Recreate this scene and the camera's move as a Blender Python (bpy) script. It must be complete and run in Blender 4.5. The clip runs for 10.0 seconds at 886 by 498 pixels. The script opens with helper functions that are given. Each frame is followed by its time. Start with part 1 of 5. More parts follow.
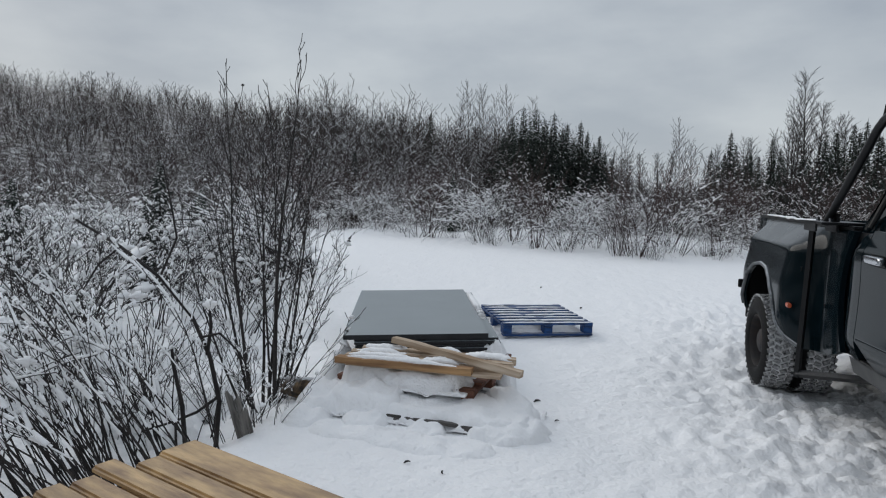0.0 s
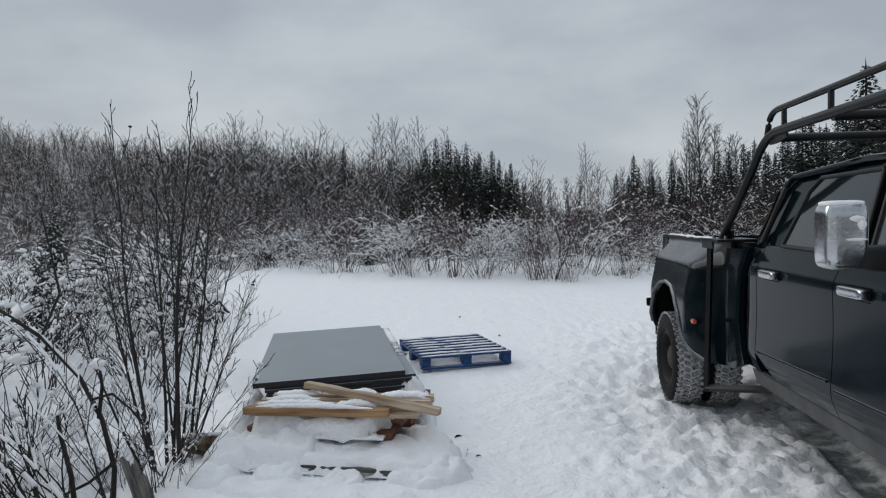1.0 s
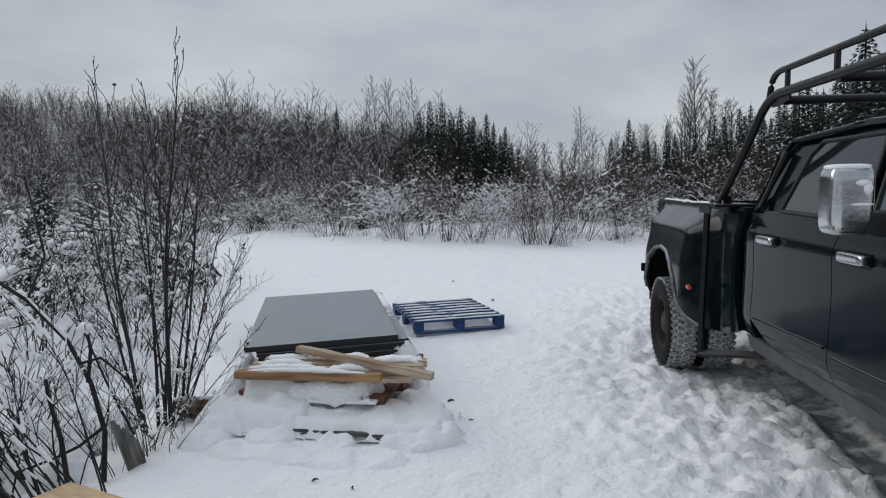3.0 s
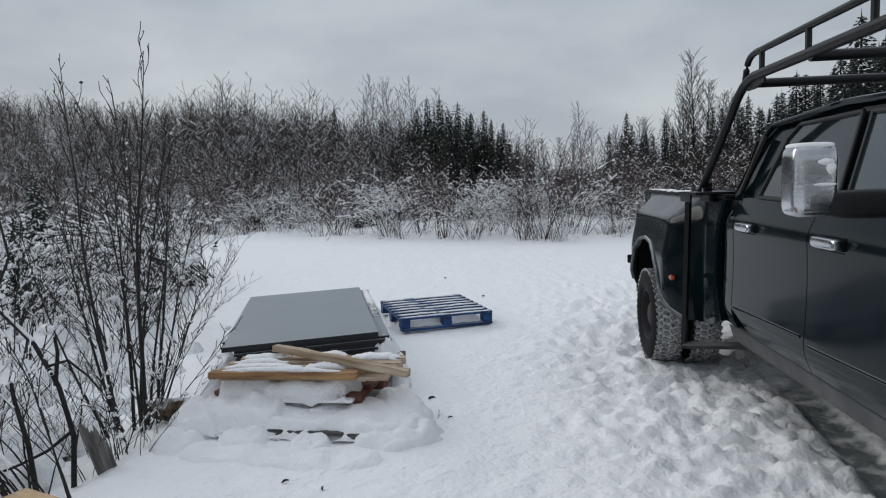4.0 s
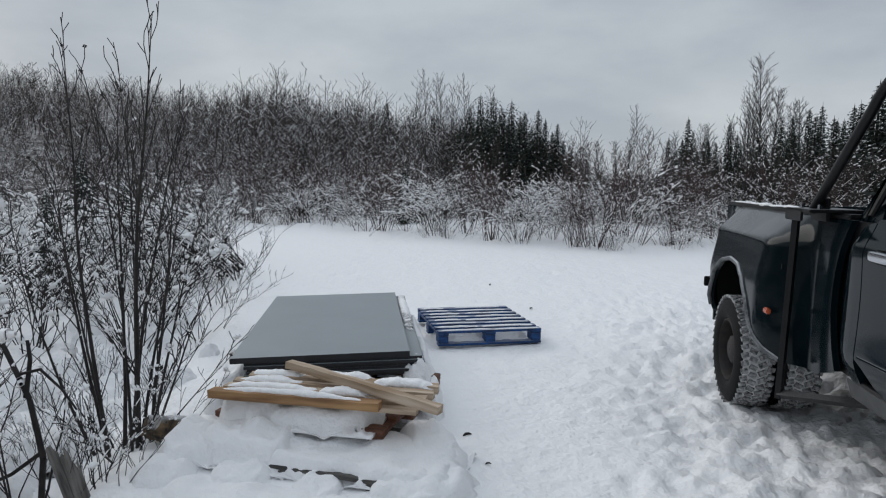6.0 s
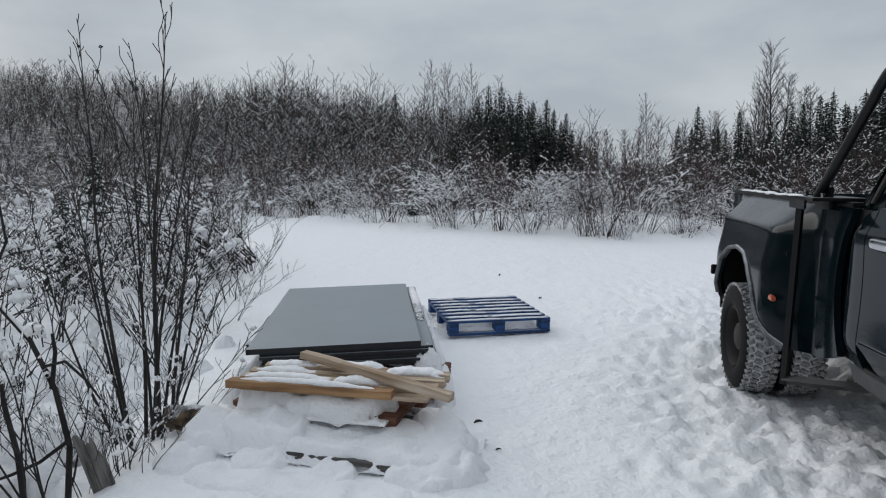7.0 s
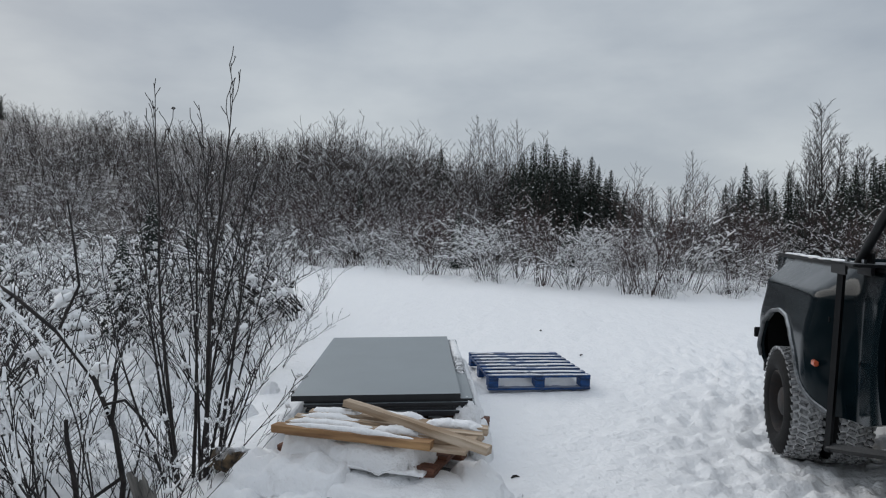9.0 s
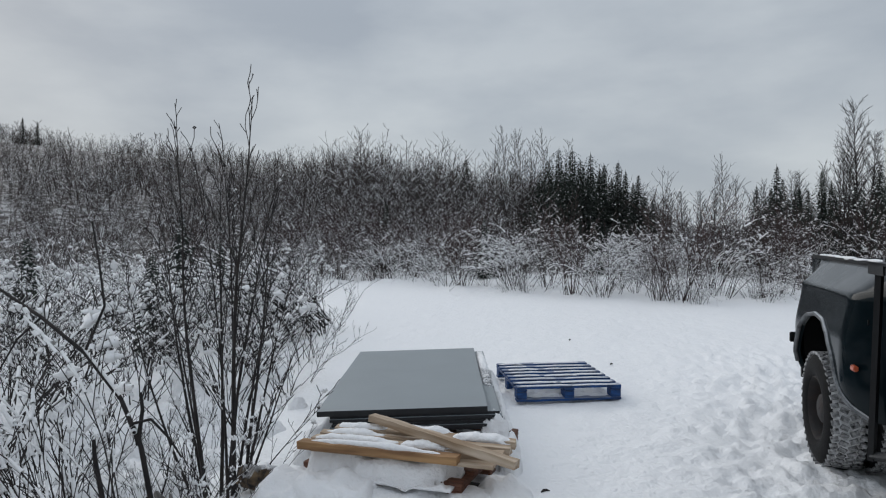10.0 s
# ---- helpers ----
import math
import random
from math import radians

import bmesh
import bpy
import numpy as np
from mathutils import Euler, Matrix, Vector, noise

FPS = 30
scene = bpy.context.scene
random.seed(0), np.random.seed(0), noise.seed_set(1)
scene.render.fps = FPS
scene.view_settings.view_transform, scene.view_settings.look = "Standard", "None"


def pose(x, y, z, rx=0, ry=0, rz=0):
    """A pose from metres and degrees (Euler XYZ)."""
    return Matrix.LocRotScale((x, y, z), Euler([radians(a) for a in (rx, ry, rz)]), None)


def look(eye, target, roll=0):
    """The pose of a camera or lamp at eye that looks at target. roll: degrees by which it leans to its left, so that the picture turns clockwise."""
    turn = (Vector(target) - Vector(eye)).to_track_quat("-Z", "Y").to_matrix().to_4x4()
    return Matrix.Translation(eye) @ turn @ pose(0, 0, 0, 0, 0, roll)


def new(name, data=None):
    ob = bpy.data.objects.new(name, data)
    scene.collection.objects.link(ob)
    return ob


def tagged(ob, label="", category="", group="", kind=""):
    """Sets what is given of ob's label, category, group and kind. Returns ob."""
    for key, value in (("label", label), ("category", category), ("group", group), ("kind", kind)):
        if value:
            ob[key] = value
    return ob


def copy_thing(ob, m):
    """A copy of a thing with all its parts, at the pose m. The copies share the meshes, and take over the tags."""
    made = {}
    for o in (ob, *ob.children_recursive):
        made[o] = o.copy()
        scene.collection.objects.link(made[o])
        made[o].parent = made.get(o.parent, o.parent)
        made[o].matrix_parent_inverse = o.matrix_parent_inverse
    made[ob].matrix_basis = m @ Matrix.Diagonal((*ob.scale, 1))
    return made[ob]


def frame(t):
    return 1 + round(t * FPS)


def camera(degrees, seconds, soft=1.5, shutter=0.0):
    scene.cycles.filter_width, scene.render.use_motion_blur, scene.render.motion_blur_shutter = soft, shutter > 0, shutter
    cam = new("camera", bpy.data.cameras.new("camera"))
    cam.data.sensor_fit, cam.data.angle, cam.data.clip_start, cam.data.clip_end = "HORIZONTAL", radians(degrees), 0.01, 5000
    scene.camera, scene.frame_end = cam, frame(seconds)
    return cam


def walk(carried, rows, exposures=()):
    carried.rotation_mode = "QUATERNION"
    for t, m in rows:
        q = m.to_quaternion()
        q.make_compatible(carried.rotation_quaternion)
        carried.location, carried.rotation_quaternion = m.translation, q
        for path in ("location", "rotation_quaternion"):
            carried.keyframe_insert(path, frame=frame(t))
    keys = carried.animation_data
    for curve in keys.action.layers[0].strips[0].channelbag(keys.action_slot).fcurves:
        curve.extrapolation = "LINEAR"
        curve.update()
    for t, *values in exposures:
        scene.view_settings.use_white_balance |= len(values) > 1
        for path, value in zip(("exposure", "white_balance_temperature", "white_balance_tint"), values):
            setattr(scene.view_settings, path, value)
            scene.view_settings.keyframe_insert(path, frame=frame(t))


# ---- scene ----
cam = camera(66.9, 10.0, soft=1.15)
PATH = [
    (0, (0.46, 0.206, 1.642), (0.225, 2.184, 1.461), 1.5),
    (0.5, (0.503, 0.259, 1.682), (0.407, 2.254, 1.59), -0.5),
    (1, (0.533, 0.317, 1.667), (0.534, 2.315, 1.578), -1.3),
    (1.5, (0.541, 0.343, 1.68), (0.596, 2.34, 1.59), -1.5),
    (2, (0.547, 0.355, 1.658), (0.563, 2.352, 1.554), -0.5),
    (2.5, (0.531, 0.338, 1.646), (0.548, 2.333, 1.496), -1.0),
    (2.7, (0.530, 0.358, 1.660), (0.549, 2.352, 1.487), -1.1),
    (3.8, (0.652, 0.451, 1.640), (0.668, 2.441, 1.430), -0.5),
    (4, (0.721, 0.478, 1.618), (0.731, 2.468, 1.417), -2.1),
    (4.5, (0.768, 0.659, 1.537), (0.941, 2.63, 1.249), -2.5),
    (5, (0.601, 0.86, 1.612), (0.68, 2.847, 1.4), 0.5),
    (5.5, (0.617, 1.054, 1.631), (0.731, 3.041, 1.432), 3.1),
    (6, (0.713, 1.253, 1.613), (0.587, 3.238, 1.409), 0.7),
    (6.2, (0.729, 1.245, 1.622), (0.584, 3.229, 1.404), 1.3),
    (7.3, (0.718, 1.135, 1.630), (0.524, 3.113, 1.400), -1.4),
    (7.5, (0.724, 1.111, 1.631), (0.454, 3.08, 1.408), -1.6),
    (8, (0.734, 0.986, 1.632), (0.378, 2.945, 1.45), -0.6),
    (8.5, (0.729, 1.018, 1.623), (0.402, 2.985, 1.463), -0.9),
    (9, (0.735, 1.015, 1.658), (0.452, 2.993, 1.581), 1.2),
    (9.5, (0.749, 1.038, 1.655), (0.505, 3.022, 1.598), -0.1),
    (10, (0.765, 1.067, 1.659), (0.4, 3.033, 1.614), -0.4),
]
walk(cam, [(t, look(eye, target, roll)) for t, eye, target, roll in PATH])

# ---- sky and light: a closed overcast, brighter overhead ----
world = bpy.data.worlds.new("world")
scene.world = world
world.use_nodes = True
wn, wl = world.node_tree.nodes, world.node_tree.links
bg = wn["Background"]
sky = wn.new("ShaderNodeTexSky")
sky.sky_type = "NISHITA"
sky.sun_disc = False
sky.sun_elevation, sky.sun_rotation = radians(24), radians(-50)
tc = wn.new("ShaderNodeTexCoord")
sep = wn.new("ShaderNodeSeparateXYZ")
wl.new(tc.outputs["Generated"], sep.inputs[0])
mp = wn.new("ShaderNodeMapping")
mp.inputs["Scale"].default_value = (1.0, 1.0, 2.6)
wl.new(tc.outputs["Generated"], mp.inputs[0])
cl = wn.new("ShaderNodeTexNoise")
cl.inputs["Scale"].default_value, cl.inputs["Detail"].default_value, cl.inputs["Roughness"].default_value = 2.2, 6, 0.52
wl.new(mp.outputs[0], cl.inputs["Vector"])
grad = wn.new("ShaderNodeValToRGB")
grad.color_ramp.elements[0].position, grad.color_ramp.elements[0].color = 0.0, (0.53, 0.57, 0.60, 1)
grad.color_ramp.elements[1].position, grad.color_ramp.elements[1].color = 0.75, (0.66, 0.72, 0.79, 1)
el = grad.color_ramp.elements.new(0.30)
el.color = (0.455, 0.50, 0.545, 1)
wl.new(sep.outputs["Z"], grad.inputs[0])
cr = wn.new("ShaderNodeValToRGB")
cr.color_ramp.elements[0].position, cr.color_ramp.elements[0].color = 0.40, (0.79, 0.81, 0.85, 1)
cr.color_ramp.elements[1].position, cr.color_ramp.elements[1].color = 0.62, (1.08, 1.075, 1.07, 1)
wl.new(cl.outputs["Fac"], cr.inputs[0])
mul = wn.new("ShaderNodeMix")
mul.data_type, mul.blend_type = "RGBA", "MULTIPLY"
mul.inputs["Factor"].default_value = 1.0
wl.new(grad.outputs[0], mul.inputs["A"])
wl.new(cr.outputs[0], mul.inputs["B"])
skys = wn.new("ShaderNodeMix")
skys.data_type, skys.blend_type = "RGBA", "MULTIPLY"
skys.inputs["Factor"].default_value = 1.0
skys.inputs["B"].default_value = (0.1, 0.1, 0.1, 1)
wl.new(sky.outputs[0], skys.inputs["A"])
cover = wn.new("ShaderNodeMix")
cover.data_type = "RGBA"
cover.inputs["Factor"].default_value = 0.95
wl.new(skys.outputs["Result"], cover.inputs["A"])
wl.new(mul.outputs["Result"], cover.inputs["B"])
wl.new(cover.outputs["Result"], bg.inputs["Color"])
bg.inputs["Strength"].default_value = 1.0
sun = new("sun", bpy.data.lights.new("sun", "SUN"))
sun.data.energy, sun.data.angle, sun.data.color = 0.85, radians(40), (1.0, 0.965, 0.92)
sun.matrix_world = look((-14, 12, 10), (0, 0, 0))


# ---- materials ----
def material(name, color, rough=0.7, metal=0.0, vary=0.25, scale=6.0, bump=0.2, bscale=40.0, color2=None, island=0.0, coat=0.0, spec=0.5, stretch=None, dust=0.0, dist=0.01):
    m = bpy.data.materials.new(name)
    m.use_nodes = True
    n, l = m.node_tree.nodes, m.node_tree.links
    b = n["Principled BSDF"]
    b.inputs["Roughness"].default_value, b.inputs["Metallic"].default_value = rough, metal
    b.inputs["Coat Weight"].default_value, b.inputs["Specular IOR Level"].default_value = coat, spec
    b.inputs["Coat Roughness"].default_value = 0.12
    t = n.new("ShaderNodeTexCoord")
    mm = n.new("ShaderNodeMapping")
    mm.inputs["Scale"].default_value = stretch or (1, 1, 1)
    l.new(t.outputs["Object"], mm.inputs[0])
    a = n.new("ShaderNodeTexNoise")
    a.inputs["Scale"].default_value, a.inputs["Detail"].default_value = scale, 6
    l.new(mm.outputs[0], a.inputs["Vector"])
    r = n.new("ShaderNodeValToRGB")
    c2 = color2 or tuple(c * (1 - vary) for c in color)
    r.color_ramp.elements[0].position, r.color_ramp.elements[0].color = 0.35, (*c2, 1)
    r.color_ramp.elements[1].position, r.color_ramp.elements[1].color = 0.68, (*color, 1)
    l.new(a.outputs["Fac"], r.inputs[0])
    out = r.outputs[0]
    if island:
        g = n.new("ShaderNodeNewGeometry")
        o = n.new("ShaderNodeObjectInfo")
        ad = n.new("ShaderNodeMath")
        ad.operation = "ADD"
        l.new(g.outputs["Random Per Island"], ad.inputs[0])
        l.new(o.outputs["Random"], ad.inputs[1])
        mr = n.new("ShaderNodeMapRange")
        mr.inputs["From Max"].default_value = 2.0
        mr.inputs["To Min"].default_value, mr.inputs["To Max"].default_value = 1 - island, 1 + island
        l.new(ad.outputs[0], mr.inputs["Value"])
        hs = n.new("ShaderNodeHueSaturation")
        l.new(mr.outputs[0], hs.inputs["Value"])
        l.new(out, hs.inputs["Color"])
        out = hs.outputs[0]
    f = n.new("ShaderNodeTexNoise")
    f.inputs["Scale"].default_value, f.inputs["Detail"].default_value = bscale, 5
    l.new(mm.outputs[0], f.inputs["Vector"])
    if dust:
        # snow dust that has settled on faces turned up
        g2 = n.new("ShaderNodeNewGeometry")
        sx = n.new("ShaderNodeSeparateXYZ")
        l.new(g2.outputs["Normal"], sx.inputs[0])
        s1 = n.new("ShaderNodeMath")
        s1.operation = "MULTIPLY_ADD"
        s1.inputs[1].default_value, s1.inputs[2].default_value = 0.5, 0.0
        l.new(f.outputs["Fac"], s1.inputs[0])
        s2 = n.new("ShaderNodeMath")
        s2.operation = "ADD"
        l.new(s1.outputs[0], s2.inputs[0])
        l.new(sx.outputs["Z"], s2.inputs[1])
        mr2 = n.new("ShaderNodeMapRange")
        mr2.inputs["From Min"].default_value, mr2.inputs["From Max"].default_value = 0.75, 1.25
        mr2.inputs["To Max"].default_value = dust
        l.new(s2.outputs[0], mr2.inputs["Value"])
        mx = n.new("ShaderNodeMix")
        mx.data_type = "RGBA"
        l.new(mr2.outputs[0], mx.inputs["Factor"])
        l.new(out, mx.inputs["A"])
        mx.inputs["B"].default_value = (0.8, 0.82, 0.85, 1)
        out = mx.outputs["Result"]
        rr = n.new("ShaderNodeMapRange")
        rr.inputs["To Min"].default_value, rr.inputs["To Max"].default_value = rough, 0.8
        l.new(mr2.outputs[0], rr.inputs["Value"])
        l.new(rr.outputs[0], b.inputs["Roughness"])
    l.new(out, b.inputs["Base Color"])
    if bump:
        bp = n.new("ShaderNodeBump")
        bp.inputs["Strength"].default_value, bp.inputs["Distance"].default_value = bump, dist
        l.new(f.outputs["Fac"], bp.inputs["Height"])
        l.new(bp.outputs[0], b.inputs["Normal"])
    return m


SNOW = material("snow", (0.93, 0.93, 0.935), 0.75, vary=0.03, scale=3, bump=0.8, bscale=30, spec=0.25, dist=0.018)
BARK = material("bark", (0.036, 0.029, 0.027), 0.85, color2=(0.014, 0.012, 0.012), scale=14, bump=0.4, island=0.35)
TWIG = material("twig", (0.062, 0.042, 0.040), 0.8, color2=(0.034, 0.026, 0.026), scale=9, bump=0, island=0.4)
TWIG_FAR = material("twig_far", (0.058, 0.044, 0.039), 0.85, color2=(0.028, 0.022, 0.020), scale=0.5, bump=0, island=0.45)
TWIG_RED = material("twig_red", (0.066, 0.037, 0.033), 0.8, color2=(0.030, 0.020, 0.019), scale=2, bump=0, island=0.4)
PALE_BARK = material("pale_bark", (0.20, 0.19, 0.18), 0.85, color2=(0.10, 0.095, 0.09), scale=8, bump=0.3, island=0.3)
NEEDLE = material("needle", (0.030, 0.042, 0.030), 0.8, color2=(0.014, 0.021, 0.017), scale=3, bump=0, island=0.5)
PAINT = material("black_paint", (0.0065, 0.0125, 0.0160), 0.10, color2=(0.0022, 0.0060, 0.0080), scale=2.6, bump=0.05, bscale=2.4, coat=0.0, spec=0.15, dust=0.24)
GRIME = material("road_grime", (0.085, 0.087, 0.086), 0.6, color2=(0.040, 0.042, 0.043), scale=5, bump=0.15, dust=0.5)
BLACK = material("black_plastic", (0.006, 0.0065, 0.007), 0.45, spec=0.3, vary=0.3, scale=12, bump=0.1, bscale=200)
STEEL = material("black_steel", (0.006, 0.0065, 0.0075), 0.42, vary=0.35, scale=14, bump=0.15, bscale=120, dust=0.10, spec=0.3)
LIP = material("frosted_lip", (0.17, 0.18, 0.19), 0.75, color2=(0.05, 0.055, 0.06), scale=14, bump=0.3, dust=0.7)
CHROME = material("chrome", (0.55, 0.56, 0.58), 0.16, 1.0, vary=0.12, scale=10, bump=0.05, bscale=60)
RUBBER = material("tyre_rubber", (0.0065, 0.0065, 0.007), 0.75, spec=0.2, vary=0.35, scale=16, bump=0.3, bscale=120)
SHELL = material("dull_chrome", (0.36, 0.375, 0.39), 0.16, 1.0, color2=(0.62, 0.63, 0.65), scale=9, bump=0.05, bscale=50)
PACKED = material("packed_snow", (0.88, 0.89, 0.90), 0.8, color2=(0.40, 0.40, 0.40), scale=26, bump=0.5)
TREAD = material("snowy_tread", (0.008, 0.008, 0.009), 0.8, color2=(0.42, 0.425, 0.43), scale=40, bump=0.4)
RIM = material("rusty_rim", (0.024, 0.014, 0.011), 0.65, 0.1, color2=(0.006, 0.006, 0.007), scale=10, bump=0.3)
AMBER = material("amber_lens", (0.55, 0.11, 0.045), 0.25, vary=0.2, bump=0)
REDBAR = material("red_badge", (0.36, 0.035, 0.04), 0.35, vary=0.2, bump=0)
PANEL = material("grey_panel", (0.205, 0.238, 0.252), 0.42, vary=0.13, scale=1.6, bump=0.12, bscale=160, dust=0.10)
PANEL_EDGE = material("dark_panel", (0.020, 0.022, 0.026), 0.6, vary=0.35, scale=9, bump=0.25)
LUMBER = material("fresh_lumber", (0.58, 0.47, 0.36), 0.8, color2=(0.30, 0.205, 0.125), scale=3.0, bump=0.3, bscale=14, stretch=(0.6, 7, 7), island=0.12)
DECKWOOD = material("deck_wood", (0.52, 0.34, 0.155), 0.75, color2=(0.19, 0.105, 0.045), scale=3.0, bump=0.6, bscale=16, stretch=(1.3, 5, 5), island=0.30, dust=0.09)
LUMBER_DARK = material("orange_lumber", (0.44, 0.26, 0.12), 0.8, color2=(0.18, 0.09, 0.04), scale=3.0, bump=0.3, bscale=14, stretch=(0.6, 7, 7))
OLDWOOD = material("weathered_wood", (0.13, 0.12, 0.11), 0.85, color2=(0.045, 0.042, 0.040), scale=4, bump=0.5, bscale=18, stretch=(0.8, 6, 6))
GREYWOOD = material("grey_split_wood", (0.25, 0.235, 0.215), 0.85, color2=(0.07, 0.066, 0.062), scale=5, bump=0.6, bscale=22, stretch=(7, 7, 0.8), island=0.25)
LOGWOOD = material("log_bark", (0.17, 0.115, 0.065), 0.9, color2=(0.020, 0.016, 0.013), scale=20, bump=0.7, bscale=40, dust=0.7)
REDWOOD = material("reddish_board", (0.20, 0.085, 0.050), 0.8, color2=(0.085, 0.04, 0.028), scale=4, bump=0.4, bscale=20, stretch=(0.8, 6, 6))
BLUE = material("blue_pallet_paint", (0.006, 0.070, 0.25), 0.7, color2=(0.004, 0.020, 0.065), scale=9, bump=0.4, bscale=5, stretch=(0.8, 5, 5), dust=0.28)

gm = bpy.data.materials.new("ground_snow")
gm.use_nodes = True
gn, gl = gm.node_tree.nodes, gm.node_tree.links
gb = gn["Principled BSDF"]
gb.inputs["Roughness"].default_value, gb.inputs["Specular IOR Level"].default_value = 0.7, 0.3
gt = gn.new("ShaderNodeTexCoord")
# packed icy snow of the lane, and the shade painted under the truck
ga = gn.new("ShaderNodeAttribute")
ga.attribute_name = "packed"
g1 = gn.new("ShaderNodeTexNoise")
g1.inputs["Scale"].default_value, g1.inputs["Detail"].default_value = 7.0, 8
gl.new(gt.outputs["Object"], g1.inputs["Vector"])
g2 = gn.new("ShaderNodeTexNoise")
g2.inputs["Scale"].default_value, g2.inputs["Detail"].default_value = 21.0, 4
gl.new(gt.outputs["Object"], g2.inputs["Vector"])
g3 = gn.new("ShaderNodeMath")
g3.operation = "MULTIPLY"
gl.new(g1.outputs["Fac"], g3.inputs[0])
gl.new(ga.outputs["Fac"], g3.inputs[1])
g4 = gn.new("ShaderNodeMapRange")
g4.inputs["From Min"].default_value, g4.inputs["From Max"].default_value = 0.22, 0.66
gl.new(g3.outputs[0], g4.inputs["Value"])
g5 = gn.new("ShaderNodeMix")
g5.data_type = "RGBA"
# B: grey packed snow, darkened further for the shade below the truck
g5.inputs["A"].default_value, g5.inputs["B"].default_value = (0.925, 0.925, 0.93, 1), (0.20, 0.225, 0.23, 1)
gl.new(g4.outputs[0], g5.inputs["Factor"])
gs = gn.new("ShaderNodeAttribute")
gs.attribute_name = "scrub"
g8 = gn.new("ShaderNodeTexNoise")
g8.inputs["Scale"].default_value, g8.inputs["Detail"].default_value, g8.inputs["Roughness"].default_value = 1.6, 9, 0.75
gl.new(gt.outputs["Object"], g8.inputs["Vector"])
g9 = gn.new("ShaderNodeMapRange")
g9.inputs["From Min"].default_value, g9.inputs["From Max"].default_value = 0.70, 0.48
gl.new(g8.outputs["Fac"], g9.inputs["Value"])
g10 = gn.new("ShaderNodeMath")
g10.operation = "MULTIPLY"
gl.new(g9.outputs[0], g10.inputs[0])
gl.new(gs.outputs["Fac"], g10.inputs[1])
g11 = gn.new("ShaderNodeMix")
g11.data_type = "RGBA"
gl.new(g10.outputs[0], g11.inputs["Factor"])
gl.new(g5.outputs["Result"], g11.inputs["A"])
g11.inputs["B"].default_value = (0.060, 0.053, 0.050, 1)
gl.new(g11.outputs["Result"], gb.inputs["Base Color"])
g6 = gn.new("ShaderNodeBump")
g6.inputs["Strength"].default_value, g6.inputs["Distance"].default_value = 0.80, 0.022
gl.new(g2.outputs["Fac"], g6.inputs["Height"])
g7 = gn.new("ShaderNodeBump")
g7.inputs["Strength"].default_value, g7.inputs["Distance"].default_value = 0.60, 0.05
gl.new(g1.outputs["Fac"], g7.inputs["Height"])
gl.new(g6.outputs[0], g7.inputs["Normal"])
gl.new(g7.outputs[0], gb.inputs["Normal"])


# ---- mesh helpers ----
def raw_mesh(name, verts, faces, mats, index=None, smooth=False):
    """A mesh from an array of points and an array of faces that all have as many corners."""
    verts, faces = np.asarray(verts, np.float32), np.asarray(faces, np.int32)
    me = bpy.data.meshes.new(name)
    me.vertices.add(len(verts))
    me.vertices.foreach_set("co", verts.ravel())
    k = faces.shape[1]
    me.loops.add(faces.size)
    me.polygons.add(len(faces))
    me.polygons.foreach_set("loop_start", np.arange(0, faces.size, k, dtype=np.int32))
    me.loops.foreach_set("vertex_index", faces.ravel())
    for m in mats:
        me.materials.append(m)
    if index is not None:
        me.polygons.foreach_set("material_index", np.asarray(index, np.int32))
    me.polygons.foreach_set("use_smooth", np.full(len(faces), smooth))
    me.update(calc_edges=True)
    return me


def tubes(segs, sides=3):
    """Points and faces of thin tapered prisms. A seg: p0 (3), p1 (3), r0, r1."""
    s = np.asarray(segs, float).reshape(-1, 8)
    p0, p1 = s[:, 0:3], s[:, 3:6]
    d = p1 - p0
    d /= np.linalg.norm(d, axis=1, keepdims=True) + 1e-9
    ref = np.where(np.abs(d[:, 2:3]) > 0.9, [[1.0, 0, 0]], [[0, 0, 1.0]])
    a = np.cross(d, ref)
    a /= np.linalg.norm(a, axis=1, keepdims=True) + 1e-9
    b = np.cross(d, a)
    an = np.arange(sides) * 2 * np.pi / sides + 0.5
    ring = np.cos(an)[None, :, None] * a[:, None, :] + np.sin(an)[None, :, None] * b[:, None, :]
    v0 = p0[:, None, :] + ring * s[:, 6][:, None, None]
    v1 = p1[:, None, :] + ring * s[:, 7][:, None, None]
    v = np.stack([v0, v1], 1).reshape(-1, 3)
    base = (np.arange(len(s)) * 2 * sides)[:, None]
    i = np.arange(sides)
    j = (i + 1) % sides
    f = np.stack([base + i, base + j, base + sides + j, base + sides + i], -1).reshape(-1, 4)
    return v, f


def part(name, bm, mat, parent=None, label="", smooth=False, bevel=0.0):
    """Links a bmesh as one mesh object, under a thing or a part."""
    if bevel:
        bmesh.ops.bevel(bm, geom=[e for e in bm.edges if e.is_manifold and e.calc_face_angle(0) > 0.5], offset=bevel, segments=2, affect="EDGES", clamp_overlap=True)
    bmesh.ops.recalc_face_normals(bm, faces=bm.faces)
    me = bpy.data.meshes.new(name)
    for f in bm.faces:
        f.smooth = smooth
    if smooth:
        for e in bm.edges:
            if len(e.link_faces) == 2 and e.calc_face_angle(0) > 0.75:
                e.smooth = False
    bm.to_mesh(me)
    bm.free()
    for m in (mat if isinstance(mat, (list, tuple)) else [mat]):
        me.materials.append(m)
    ob = new(name, me)
    ob.parent = parent
    if label:
        ob["label"] = label
    return ob


